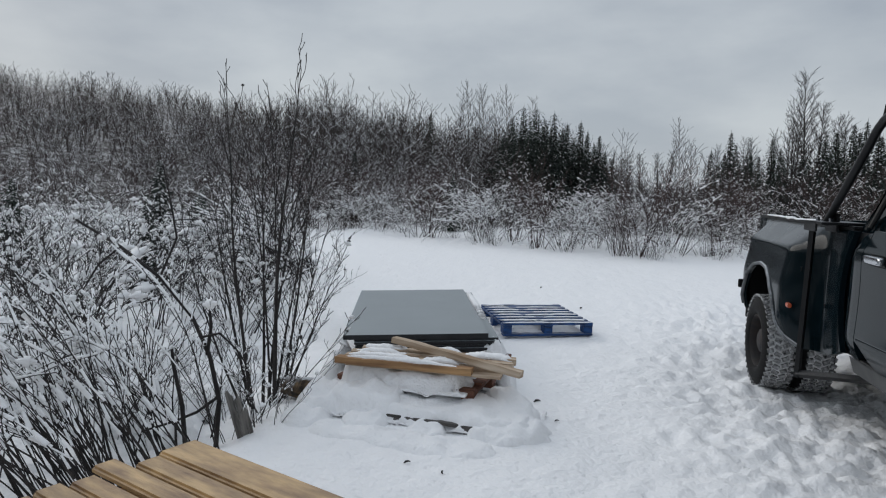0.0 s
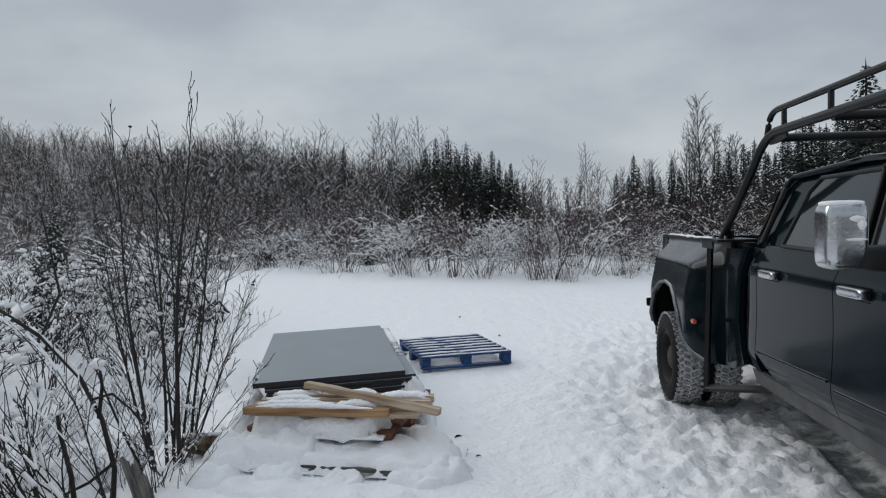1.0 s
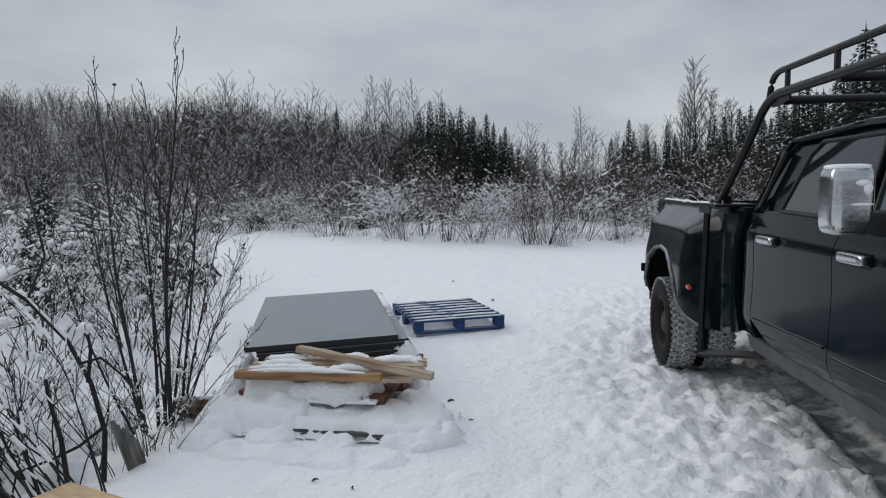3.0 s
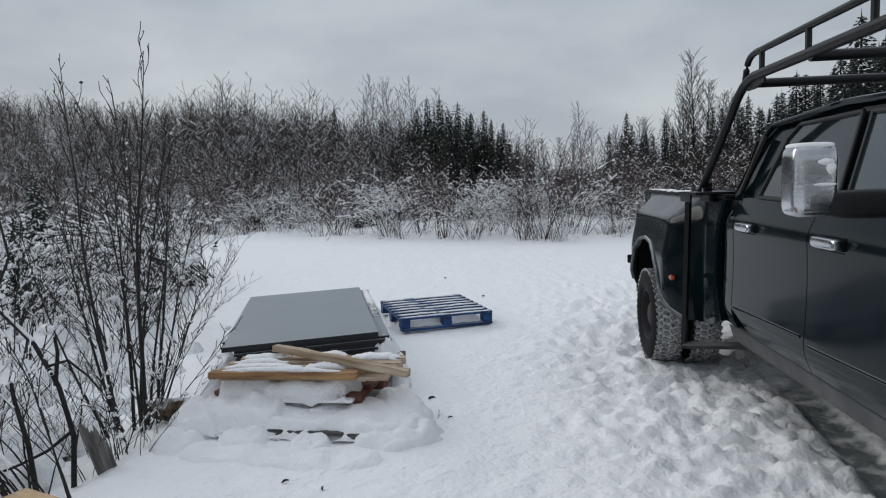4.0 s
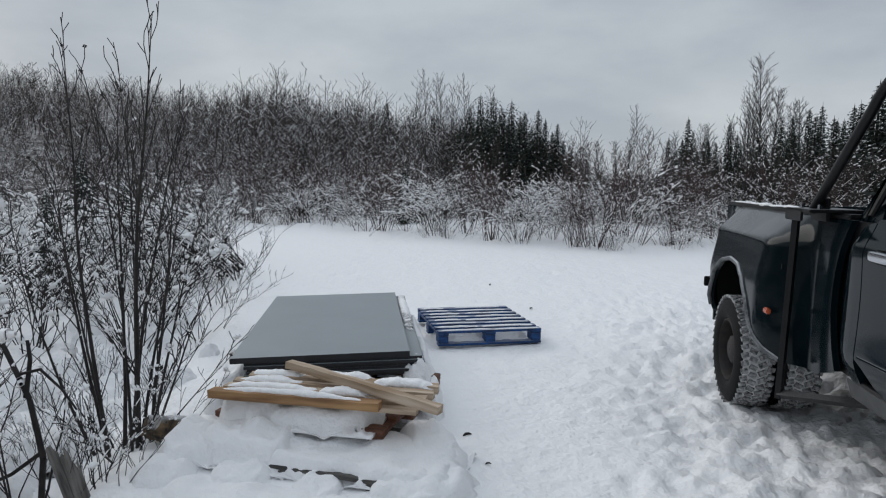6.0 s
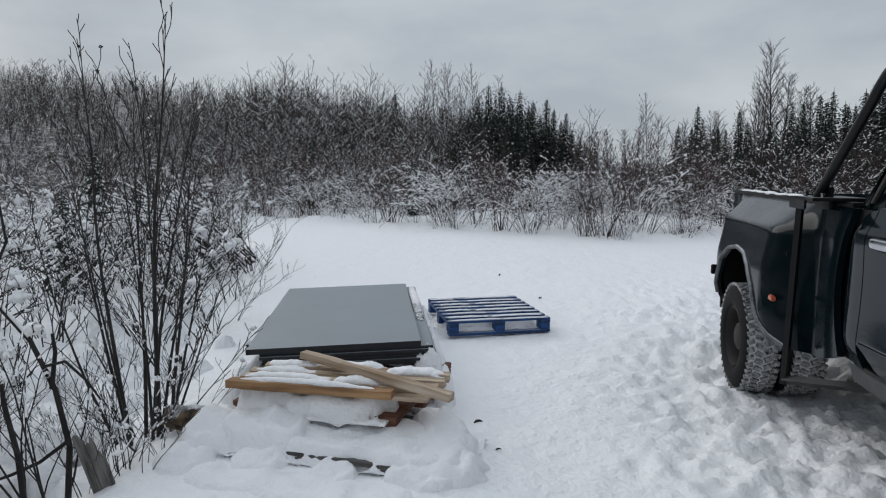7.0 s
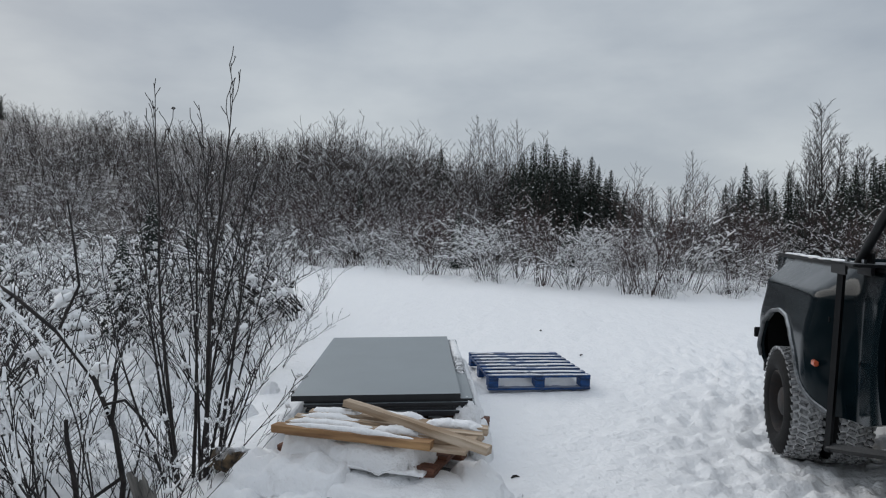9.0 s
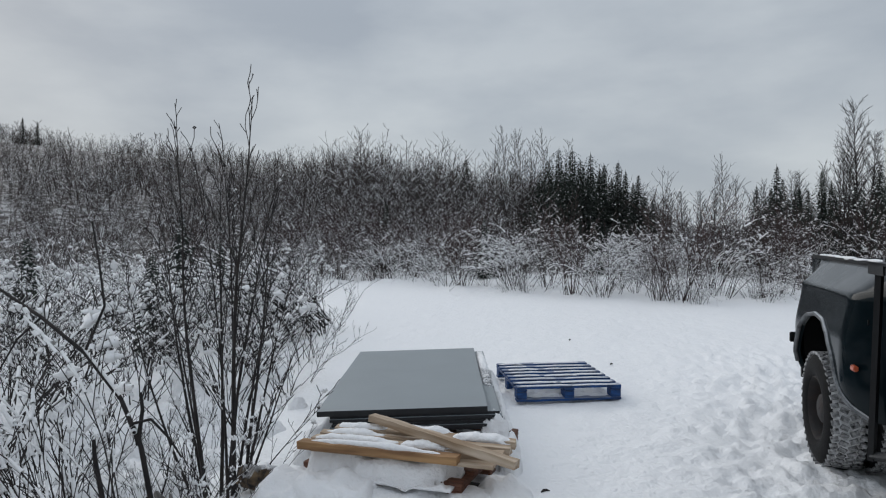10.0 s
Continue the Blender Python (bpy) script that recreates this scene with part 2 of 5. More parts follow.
def box(bm, x0, x1, y0, y1, z0, z1, m=None):
    r = bmesh.ops.create_cube(bm, size=1.0)
    bmesh.ops.transform(bm, matrix=Matrix.Translation(((x0 + x1) / 2, (y0 + y1) / 2, (z0 + z1) / 2)) @ Matrix.Diagonal((x1 - x0, y1 - y0, z1 - z0, 1)), verts=r["verts"])
    if m is not None:
        bmesh.ops.transform(bm, matrix=m, verts=r["verts"])
    return r["verts"]


def pipe(bm, pts, r, sides=10):
    """A round bar along a line of points, closed at both ends."""
    pts = [Vector(p) for p in pts]
    rings = []
    for i, p in enumerate(pts):
        d = (pts[min(i + 1, len(pts) - 1)] - pts[max(i - 1, 0)]).normalized()
        a = d.cross(Vector((0, 0, 1)) if abs(d.z) < 0.9 else Vector((1, 0, 0))).normalized()
        b = d.cross(a)
        rr = r[i] if isinstance(r, (list, tuple)) else r
        rings.append([bm.verts.new(p + (a * math.cos(k * math.tau / sides) + b * math.sin(k * math.tau / sides)) * rr) for k in range(sides)])
    for r0, r1 in zip(rings, rings[1:]):
        for k in range(sides):
            bm.faces.new((r0[k], r0[(k + 1) % sides], r1[(k + 1) % sides], r1[k]))
    bm.faces.new(rings[0])
    bm.faces.new(reversed(rings[-1]))


def arc(p, q, r, n=5):
    """A rounded corner: points of a smooth bend from p by q to r."""
    p, q, r = Vector(p), Vector(q), Vector(r)
    return [(p * (1 - t) ** 2 + q * 2 * t * (1 - t) + r * t * t) for t in (i / n for i in range(n + 1))]


def soft_box(bm, c, h, power=0.35, n=20):
    """A box with well rounded edges: centre c, half sizes h."""
    def k(v):
        return math.copysign(abs(v) ** power, v)
    rows = []
    for j in range(1, n):
        b = -math.pi / 2 + math.pi * j / n
        rows.append([bm.verts.new((c[0] + h[0] * k(math.cos(b)) * k(math.cos(a)), c[1] + h[1] * k(math.cos(b)) * k(math.sin(a)), c[2] + h[2] * k(math.sin(b)))) for a in (math.tau * i / (2 * n) for i in range(2 * n))])
    for r0, r1 in zip(rows, rows[1:]):
        for i in range(2 * n):
            bm.faces.new((r0[i], r0[(i + 1) % (2 * n)], r1[(i + 1) % (2 * n)], r1[i]))
    bm.faces.new(rows[0])
    bm.faces.new(list(reversed(rows[-1])))


def lathe(bm, profile, n=48):
    """Turns a profile of (radius, y) round the y axis."""
    rings = [[bm.verts.new((r * math.cos(k * math.tau / n), y, r * math.sin(k * math.tau / n))) for k in range(n)] for r, y in profile]
    for r0, r1 in zip(rings, rings[1:]):
        for k in range(n):
            bm.faces.new((r0[k], r0[(k + 1) % n], r1[(k + 1) % n], r1[k]))
    return rings


def patch(bm, xs, low, top, depth, nz=10, thick=0.03):
    """A curved sheet of metal: over each x from low(x) to top(x), at y = depth(x, z), with thickness inwards."""
    grid = []
    for x in xs:
        lo, hi = low(x), top(x)
        col = []
        for k in range(nz + 1):
            z = lo + (hi - lo) * k / nz
            col.append((bm.verts.new((x, depth(x, z), z)), bm.verts.new((x, depth(x, z) + thick, z))))
        grid.append(col)
    n = len(xs) - 1
    for i in range(n):
        for k in range(nz):
            for s in (0, 1):
                bm.faces.new([grid[i][k][s], grid[i + 1][k][s], grid[i + 1][k + 1][s], grid[i][k + 1][s]])
        for k in (0, nz):
            bm.faces.new([grid[i][k][0], grid[i + 1][k][0], grid[i + 1][k][1], grid[i][k][1]])
    for i in (0, n):
        for k in range(nz):
            bm.faces.new([grid[i][k][0], grid[i][k + 1][0], grid[i][k + 1][1], grid[i][k][1]])


def step(a, b, x):
    t = min(1.0, max(0.0, (x - a) / (b - a)))
    return t * t * (3 - 2 * t)


def empty(name, m, label, category, group=""):
    ob = new(name)
    ob.matrix_world = m
    return tagged(ob, label, category, group)


# ---- ground: one sheet of snow, flat clearing, lower brush land beside it, hill behind ----
def nstep(a, b, x):
    t = np.clip((x - a) / (b - a), 0, 1)
    return t * t * (3 - 2 * t)


def bank(y):
    """How far left the packed clearing reaches at y."""
    return np.interp(y, [-5, 2, 4.4, 5.1, 6.0, 9.3, 15, 24, 40], [-1.6, -1.45, -1.12, -1.2, -1.45, -2.2, -4.3, -7.2, -14])


def rise(x, y):
    """The large lie of the land."""
    left = nstep(0.0, 0.75, bank(y) - x)
    z = -0.28 * left * (1 - nstep(14, 26, y))
    az = np.degrees(np.arctan2(x, np.maximum(y, 0.1)))
    dist = np.hypot(x, y)
    amount = np.interp(az, [-60, -42, -28, -20, -12, -5, 3, 9, 16, 30, 60], [2.05, 1.85, 1.60, 1.25, 0.98, 0.74, 0.40, 0.0, 0.05, 0.12, 0.15])
    z = z + amount * 0.092 * np.maximum(dist - 26, 0) * (y > 0) * nstep(26, 50, dist) * (1 - 0.5 * nstep(100, 260, dist))
    return z


def axis(fine, marks):
    out = [fine]
    for a, b, n in marks:
        out.append(np.linspace(a, b, n, endpoint=False))
    return np.unique(np.round(np.concatenate(out), 4))


gx = axis(np.concatenate([np.arange(-2.2, 0.9, 0.06), np.arange(0.9, 3.5, 0.036), np.arange(3.5, 4.0, 0.06)]), [(-600, -120, 10), (-120, -30, 30), (-30, -8, 40), (-8, -2.2, 50), (4, 9, 45), (9, 30, 40), (30, 120, 30), (120, 601, 11)])
gy = axis(np.concatenate([np.arange(2.2, 6.6, 0.042), np.arange(6.6, 9.0, 0.07)]), [(-200, -20, 8), (-20, 2.2, 40), (9, 26, 130), (26, 60, 40), (60, 160, 36), (160, 701, 14)])
GX, GY = np.meshgrid(gx, gy)
GZ = rise(GX, GY)
shape_noise = np.vectorize(lambda x, y, s: noise.noise((x * s, y * s, 3.7)))
near = (np.abs(GX) < 40) & (GY < 70) & (GY > -20)
small = np.zeros_like(GZ)
X1, Y1 = GX[near], GY[near]
small[near] = 0.035 * shape_noise(X1, Y1, 0.35) + 0.022 * shape_noise(X1, Y1, 1.1)
# trodden snow round the parked truck, softer further out
tread = nstep(0.4, 1.9, GX - 0.10 * GY) * (1 - nstep(8.5, 13, GY))
trod = np.zeros_like(GZ)
trod[near] = 0.075 * np.abs(shape_noise(X1, Y1, 3.6)) + 0.075 * np.abs(shape_noise(X1 + 9, Y1, 6.0)) + 0.050 * np.abs(shape_noise(X1, Y1 + 5, 9.5)) + 0.040 * shape_noise(X1 + 2, Y1, 13.0) + 0.022 * np.abs(shape_noise(X1 + 6, Y1, 19.0))
dots = np.zeros_like(GZ)
dots[near] = 0.016 * shape_noise(X1, Y1, 4.0) - 0.034 * np.maximum(shape_noise(X1 + 3, Y1, 5.5) - 0.25, 0) + 0.010 * shape_noise(X1 + 3, Y1, 9.0)
# hummocks under the brush
wild = nstep(0.0, 1.0, bank(GY) - GX) + nstep(18.0, 22.0, GY + 0.25 * GX)
hum = np.zeros_like(GZ)
hum[near] = 0.12 * shape_noise(X1, Y1, 0.9) + 0.13 * np.abs(shape_noise(X1, Y1 + 7, 2.3)) + 0.07 * shape_noise(X1, Y1, 4.3) + 0.05 * np.abs(shape_noise(X1 + 4, Y1, 7.5))
U = (GX - 2.528) * 0.087 + (GY - 4.420) * 0.996
SD = (GX - 2.528) * -0.996 + (GY - 4.420) * 0.087
W = -SD - 0.57 - 0.145 * U
lane0 = (1 - nstep(0.10, 0.20, np.abs(W))) * (U < 1.4)
GZ = GZ + small + trod * tread * (1 - 0.75 * lane0) + dots * (1 - tread) + hum * np.clip(wild, 0, 1)
# the wheel lane beside the truck; under it, packed snow with the truck's shade painted in
along = (1 - nstep(0.9, 1.3, U)) * nstep(-6.0, -5.0, U)
rut = (1 - nstep(0.075, 0.12, np.abs(W))) * along
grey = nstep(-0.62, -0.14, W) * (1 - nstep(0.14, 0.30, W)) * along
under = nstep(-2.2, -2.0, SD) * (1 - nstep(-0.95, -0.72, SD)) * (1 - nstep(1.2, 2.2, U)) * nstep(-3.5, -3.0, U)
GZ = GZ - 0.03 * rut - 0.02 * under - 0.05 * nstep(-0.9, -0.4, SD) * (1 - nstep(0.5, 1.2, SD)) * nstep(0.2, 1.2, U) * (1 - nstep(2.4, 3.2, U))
PACK_SHADE = np.clip(rut * 1.15 + under * 1.1 + grey * 0.62, 0, 1.25)
nx, ny = len(gx), len(gy)
gi = (np.arange(ny - 1)[:, None] * nx + np.arange(nx - 1)[None, :]).ravel()
ground_me = raw_mesh("ground", np.stack([GX, GY, GZ], -1).reshape(-1, 3), np.stack([gi, gi + 1, gi + nx + 1, gi + nx], -1), [gm], smooth=True)
# carries both the packed lane and the painted truck shade
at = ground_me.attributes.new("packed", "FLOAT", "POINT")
at.data.foreach_set("value", PACK_SHADE.ravel().astype(np.float32))
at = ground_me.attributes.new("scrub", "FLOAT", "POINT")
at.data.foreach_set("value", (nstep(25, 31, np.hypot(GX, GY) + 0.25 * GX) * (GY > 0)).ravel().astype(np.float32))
tagged(new("ground", ground_me), "trodden snow-covered ground of a clearing and hillside", "ground", kind="structure")


def land(x, y):
    """Height of the ground at a place, without its small unevenness."""
    i, j = int(np.clip(np.searchsorted(gx, x), 1, nx - 1)), int(np.clip(np.searchsorted(gy, y), 1, ny - 1))
    return float(GZ[j - 1:j + 1, i - 1:i + 1].min())


# ---- the parked crew-cab truck with twin rear wheels; its x runs to its nose, y away from the camera's side ----
def truck_matrix():
    m = Matrix(((-0.087, 0.996, 0, 2.528), (-0.996, -0.087, 0, 4.420), (0, 0, 1, -0.03), (0, 0, 0, 1)))
    return m


def door_y(x, z):
    """The side of the cab: tucked in below, full at the shoulder crease, leaning in to the window line."""
    return 0.10 * step(0.80, 0.52, z) + 0.012 * math.sin((z - 0.8) * 5) + 0.075 * step(1.30, 1.50, z)


def glass_y(x, z):
    return 0.078 + (z - 1.47) * 0.36


def bow(z):
    """How far the rear edge of the cab bulges towards the bed."""
    return -0.13 * max(0.0, 1 - ((z - 1.02) / 0.44) ** 2)


def lettering(words, size, at, mat, parent, width):
    """Raised letters on the side of the truck, as wide as given."""
    cu = bpy.data.curves.new("lettering", "FONT")
    cu.body, cu.size, cu.extrude, cu.bevel_depth = words, size, 0.003, 0.0004
    ob = new("lettering", cu)
    bpy.context.view_layer.update()
    me = bpy.data.meshes.new_from_object(ob.evaluated_get(bpy.context.evaluated_depsgraph_get()))
    bpy.data.objects.remove(ob)
    xs = [v.co.x for v in me.vertices]
    k = width / (max(xs) - min(xs))
    for v in me.vertices:
        v.co = (at[0] + (v.co.x - min(xs)) * k, at[1] - v.co.z, at[2] + v.co.y)
    me.materials.clear()
    me.materials.append(mat)
    out = new("lettering", me)
    out.parent = parent
    out["label"] = "raised metal lettering"


def build_truck():
    t = empty("pickup_truck", truck_matrix(), "black crew-cab dual-wheel pickup truck with roof rack, parked on snow", "truck")
    # cab shell behind the doors
    bm = bmesh.new()
    prof = [(-0.47, 0.62), (-0.48, 1.42), (-0.46, 1.50), (-0.38, 1.835), (-0.25, 1.930), (0.60, 1.982), (1.20, 1.962), (1.50, 1.910), (2.30, 1.43), (2.30, 0.62)]
    rows = []
    for y0, inset in ((0.10, 0), (1.90, 0)):
        rows.append([bm.verts.new((x, y0 + (1 if y0 < 1 else -1) * max(0, z - 1.42) * 0.38, z)) for x, z in prof])
    bm.faces.new(rows[0])
    bm.faces.new(list(reversed(rows[1])))
    k = len(prof)
    for i in range(k):
        bm.faces.new((rows[0][i], rows[1][i], rows[1][(i + 1) % k], rows[0][(i + 1) % k]))
    cab = part("cab", bm, PAINT, t, "black painted cab with sloping rear pillar", bevel=0.05)
    # quarter panel behind the rear door
    bm = bmesh.new()
    patch(bm, np.linspace(-0.40, -0.225, 8), lambda x: 0.62 + 0.05 * step(-0.30, -0.40, x), lambda x: 1.40 + 0.06 * step(-0.40, -0.25, x), lambda x, z: door_y(x, z) + 0.05 * step(-0.31, -0.40, x), nz=18, thick=0.04)
    for v in bm.verts:
        v.co.x += bow(v.co.z) * step(-0.24, -0.40, v.co.x)
    part("quarter_panel", bm, PAINT, t, smooth=True)
    for nm, x0, x1 in (("rear_door", -0.215, 0.779), ("front_door", 0.787, 1.86)):
        bm = bmesh.new()
        cut = 0.13 if nm == "rear_door" else 0.0
        patch(bm, np.linspace(x0, x1, 14), lambda x: 0.655 + cut * step(0.02, -0.21, x), lambda x: 1.475, door_y, nz=18, thick=0.045)
        door = part(nm, bm, PAINT, t, "black painted door, dirty along its foot", smooth=True)
        # pull handle in a dark dish
        hx = 0.035 if nm == "rear_door" else 1.02
        bm = bmesh.new()
        box(bm, hx - 0.125, hx + 0.125, -0.004, 0.02, 1.275, 1.345)
        part("handle_dish", bm, BLACK, door, bevel=0.012)
        bm = bmesh.new()
        soft_box(bm, (hx, -0.022, 1.315), (0.118, 0.02, 0.026), 0.4, 10)
        part("handle", bm, CHROME, door, "chrome handle", smooth=True)
        # lower moulding crease
        bm = bmesh.new()
        pipe(bm, [(x0 + 0.04, door_y(0, 0.80) + 0.002, 0.80), (x1 - 0.04, door_y(0, 0.83) + 0.002, 0.83)], 0.009, 8)
        part("moulding", bm, PAINT, door)
    # plain badge bars on the front door
    door = [c for c in t.children if c.name.startswith("front_door")][0]
    for k in range(3):
        x0 = 1.625 + k * 0.088
        bm = bmesh.new()
        pipe(bm, [(x0, -0.004, 1.125), (x0, -0.004, 1.172), (x0 + 0.070, -0.004, 1.172), (x0 + 0.070, -0.004, 1.125)], 0.0065, 6)
        pipe(bm, [(x0 - 0.004, -0.004, 1.150), (x0 + 0.074, -0.004, 1.150)], 0.0055, 6)
        part("badge_frame", bm, CHROME, door, "plain chrome badge frame", smooth=True)
    bm = bmesh.new()
    box(bm, 1.615, 1.885, -0.001, 0.016, 1.036, 1.068)
    strip = part("badge_strip", bm, REDBAR, door, "red badge strip", bevel=0.004)
    lettering("3500", 0.062, (1.625, -0.002, 1.076), CHROME, door, 0.235)
    lettering("HEAVY DUTY", 0.030, (1.632, -0.003, 1.041), CHROME, strip, 0.235)
    # windows: dark glass, the front one coloured for the sky it shows, with black surround
    wins = (("rear_window", [(0.04, 1.488), (0.14, 1.81), (0.24, 1.885), (0.86, 1.893), (0.94, 1.478)]),
            ("front_window", [(1.02, 1.475), (0.95, 1.885), (1.28, 1.868), (1.88, 1.50)]))
    for nm, pts in wins:
        bm = bmesh.new()
        f = [bm.verts.new((x, glass_y(x, z) - 0.016, z)) for x, z in pts]
        g = [bm.verts.new((x, glass_y(x, z) + 0.010, z)) for x, z in pts]
        bm.faces.new(f)
        bm.faces.new(list(reversed(g)))
        for i in range(len(pts)):
            j = (i + 1) % len(pts)
            bm.faces.new((f[i], f[j], g[j], g[i]))
        w = part(nm, bm, GLASS if nm == "rear_window" else GLASS_SKY_TINT, t, "dark tinted side window" if nm == "rear_window" else "side window with the sky's greenish light put into its colour")
        bm = bmesh.new()
        loop = [(x, glass_y(x, z) - 0.018, z) for x, z in pts]
        for i in range(len(loop)):
            pipe(bm, [loop[i], loop[(i + 1) % len(loop)]], 0.012, 8)
        part("seal", bm, BLACK, w, "black rubber seal", smooth=True)
    bm = bmesh.new()
    ws = [(1.54, 0.30, 1.885), (2.26, 0.16, 1.47), (2.26, 1.84, 1.47), (1.54, 1.70, 1.885)]
    f = [bm.verts.new((x + 0.018, y, z + 0.026)) for x, y, z in ws]
    g = [bm.verts.new((x - 0.005, y, z - 0.008)) for x, y, z in ws]
    bm.faces.new(f)
    bm.faces.new(list(reversed(g)))
    for i in range(4):
        bm.faces.new((f[i], f[(i + 1) % 4], g[(i + 1) % 4], g[i]))
    part("windshield", bm, GLASS, t, "dark sloping windshield")
    # drip rail, pillar trim
    bm = bmesh.new()
    pipe(bm, [(-0.465, 0.10, 1.46), (-0.385, 0.232, 1.825), (-0.26, 0.262, 1.913), (0.6, 0.272, 1.962), (1.2, 0.268, 1.942), (1.5, 0.258, 1.900), (2.1, 0.12, 1.50)], 0.020, 8)
    part("drip_rail", bm, PAINT, t, smooth=True)
    bm = bmesh.new()
    pipe(bm, [(-0.36, 0.096, 1.49), (-0.28, 0.225, 1.85)], [0.016, 0.026], 8)
    part("pillar_trim", bm, BLACK, t, smooth=True)
    bm = bmesh.new()
    patch(bm, np.linspace(-0.40, 1.90, 12), lambda x: 0.54, lambda x: 0.645, lambda x, z: 0.050 + 0.3 * (0.645 - z), nz=4, thick=0.08)
    part("sill", bm, GRIME, t, "dirty sill along the foot of the doors", smooth=True)
    # black bar stands for the shade in the gap between doors and sill
    bm = bmesh.new()
    pipe(bm, [(-0.30, 0.060, 0.652), (1.88, 0.060, 0.652)], 0.015, 8)
    part("sill_strip", bm, BLACK, t)
    # bed side with the flared fender over the twin wheels
    cx = -1.80

    def flare(x, z):
        g = (0.10 + 0.90 * step(-0.78, -1.18, x)) * (1 - step(-2.30, -2.75, x))
        c = 0.80 * min(1.0, max(0.0, (1.462 - z) / 0.17)) + 0.20 * step(1.30, 0.95, z)
        return 0.04 - 0.245 * g * c + 0.05 * step(0.78, 0.52, z) * g

    def arch(x):
        return float(np.interp(x - cx, [-0.60, -0.57, -0.53, -0.47, -0.36, -0.22, 0, 0.20, 0.35, 0.46, 0.54, 0.61, 0.70, 0.82, 1.10, 1.40], [0.60, 0.62, 0.72, 0.84, 0.98, 1.07, 1.105, 1.085, 1.01, 0.90, 0.79, 0.69, 0.61, 0.555, 0.575, 0.66]))
    bm = bmesh.new()
    patch(bm, np.linspace(-2.85, -0.43, 90), arch, lambda x: 1.462, flare, nz=26, thick=0.035)
    for v in bm.verts:
        v.co.x += bow(v.co.z) * step(-0.85, -0.43, v.co.x)
    bed = part("bed_side", bm, PAINT, t, "black flared bed side dusted with snow", smooth=True)
    bm = bmesh.new()
    pts = [(cx + d, flare(cx + d, arch(cx + d)) - 0.003, arch(cx + d)) for d in np.linspace(-0.55, 0.80, 40)]
    pipe(bm, pts, 0.015, 8)
    part("arch_lip", bm, LIP, bed, "frosted wheel arch lip", smooth=True)
    bm = bmesh.new()
    box(bm, -1.055, -0.985, -0.178, -0.150, 0.850, 0.884)
    part("marker_light", bm, AMBER, bed, "small orange marker light", bevel=0.006)
    bm = bmesh.new()
    box(bm, -2.47, -2.44, -0.215, -0.15, 0.80, 0.88)
    part("marker_bracket", bm, BLACK, bed, "small black clearance light", bevel=0.006)
    # bed: rail caps, far side, front wall, tailgate, floor
    for y0 in (0.03, 1.87):
        bm = bmesh.new()
        box(bm, -2.85, -0.45, y0, y0 + 0.10, 1.464, 1.490)
        part("bed_rail", bm, BLACK, t, "black rail cap with snow along it", bevel=0.01)
    bm = bmesh.new()
    rr = random.Random(8)
    for k in range(9):
        x0 = -2.75 + k * 0.24 + rr.uniform(-0.03, 0.03)
        soft_box(bm, (x0 + 0.12, 0.075 + rr.uniform(-0.01, 0.015), 1.492), (rr.uniform(0.09, 0.14), rr.uniform(0.022, 0.038), rr.uniform(0.008, 0.016)), 0.7, 8)
    tagged(part("rail_snow", bm, SNOW, t, "thin snow lying on the rail cap", smooth=True), kind="stuff")
    bm = bmesh.new()
    box(bm, -2.85, -0.45, 1.90, 1.955, 0.62, 1.46)
    part("bed_side", bm, PAINT, t, bevel=0.01)
    bm = bmesh.new()
    box(bm, -0.64, -0.60, 0.09, 1.90, 0.62, 1.45)
    part("bed_front", bm, PAINT, t, bevel=0.01)
    # black sheet added to stand for the shade between cab and bed
    bm = bmesh.new()
    box(bm, -0.66, -0.30, 0.075, 0.11, 0.64, 1.455)
    part("gap_liner", bm, BLACK, t, "black sheet in place of the shade between cab and bed")
    bm = bmesh.new()
    box(bm, -2.92, -2.86, 0.07, 1.93, 0.70, 1.46)
    part("tailgate", bm, PAINT, t, bevel=0.015)
    bm = bmesh.new()
    box(bm, -2.85, -0.64, 0.09, 1.90, 0.84, 0.88)
    part("bed_floor", bm, STEEL, t)
    bm = bmesh.new()
    box(bm, -2.7, 2.6, 0.45, 0.55, 0.50, 0.62)
    box(bm, -2.7, 2.6, 1.45, 1.55, 0.50, 0.62)
    box(bm, cx - 0.07, cx + 0.07, 0.20, 1.80, 0.38, 0.52)
    box(bm, 2.33, 2.47, 0.25, 1.75, 0.35, 0.49)
    part("chassis", bm, GRIME, t, "dark chassis rails and axles")
    bm = bmesh.new()
    box(bm, cx - 0.64, cx + 0.80, 0.40, 0.43, 0.60, 1.16)
    box(bm, cx - 0.64, cx + 0.80, -0.10, 0.40, 1.13, 1.16)
    box(bm, cx - 0.67, cx - 0.64, -0.13, 0.43, 0.52, 1.16)
    box(bm, cx + 0.77, cx + 0.80, 0.05, 0.40, 0.62, 1.13)
    part("wheel_well", bm, BLACK, t, "black inner wheel arch")
    # nose
    bm = bmesh.new()
    patch(bm, np.linspace(1.87, 3.35, 30), lambda x: max(0.62, 0.42 + math.sqrt(max(0, 0.5 ** 2 - (x - 2.40) ** 2))), lambda x: 1.43 - 0.06 * step(2.2, 3.35, x), lambda x, z: door_y(1, z) - 0.02 + 0.12 * step(2.9, 3.35, x), thick=0.04)
    part("front_fender", bm, PAINT, t, smooth=True)
    bm = bmesh.new()
    box(bm, 1.87, 3.35, 1.88, 1.95, 0.62, 1.40)
    part("front_fender", bm, PAINT, t, bevel=0.03)
    bm = bmesh.new()
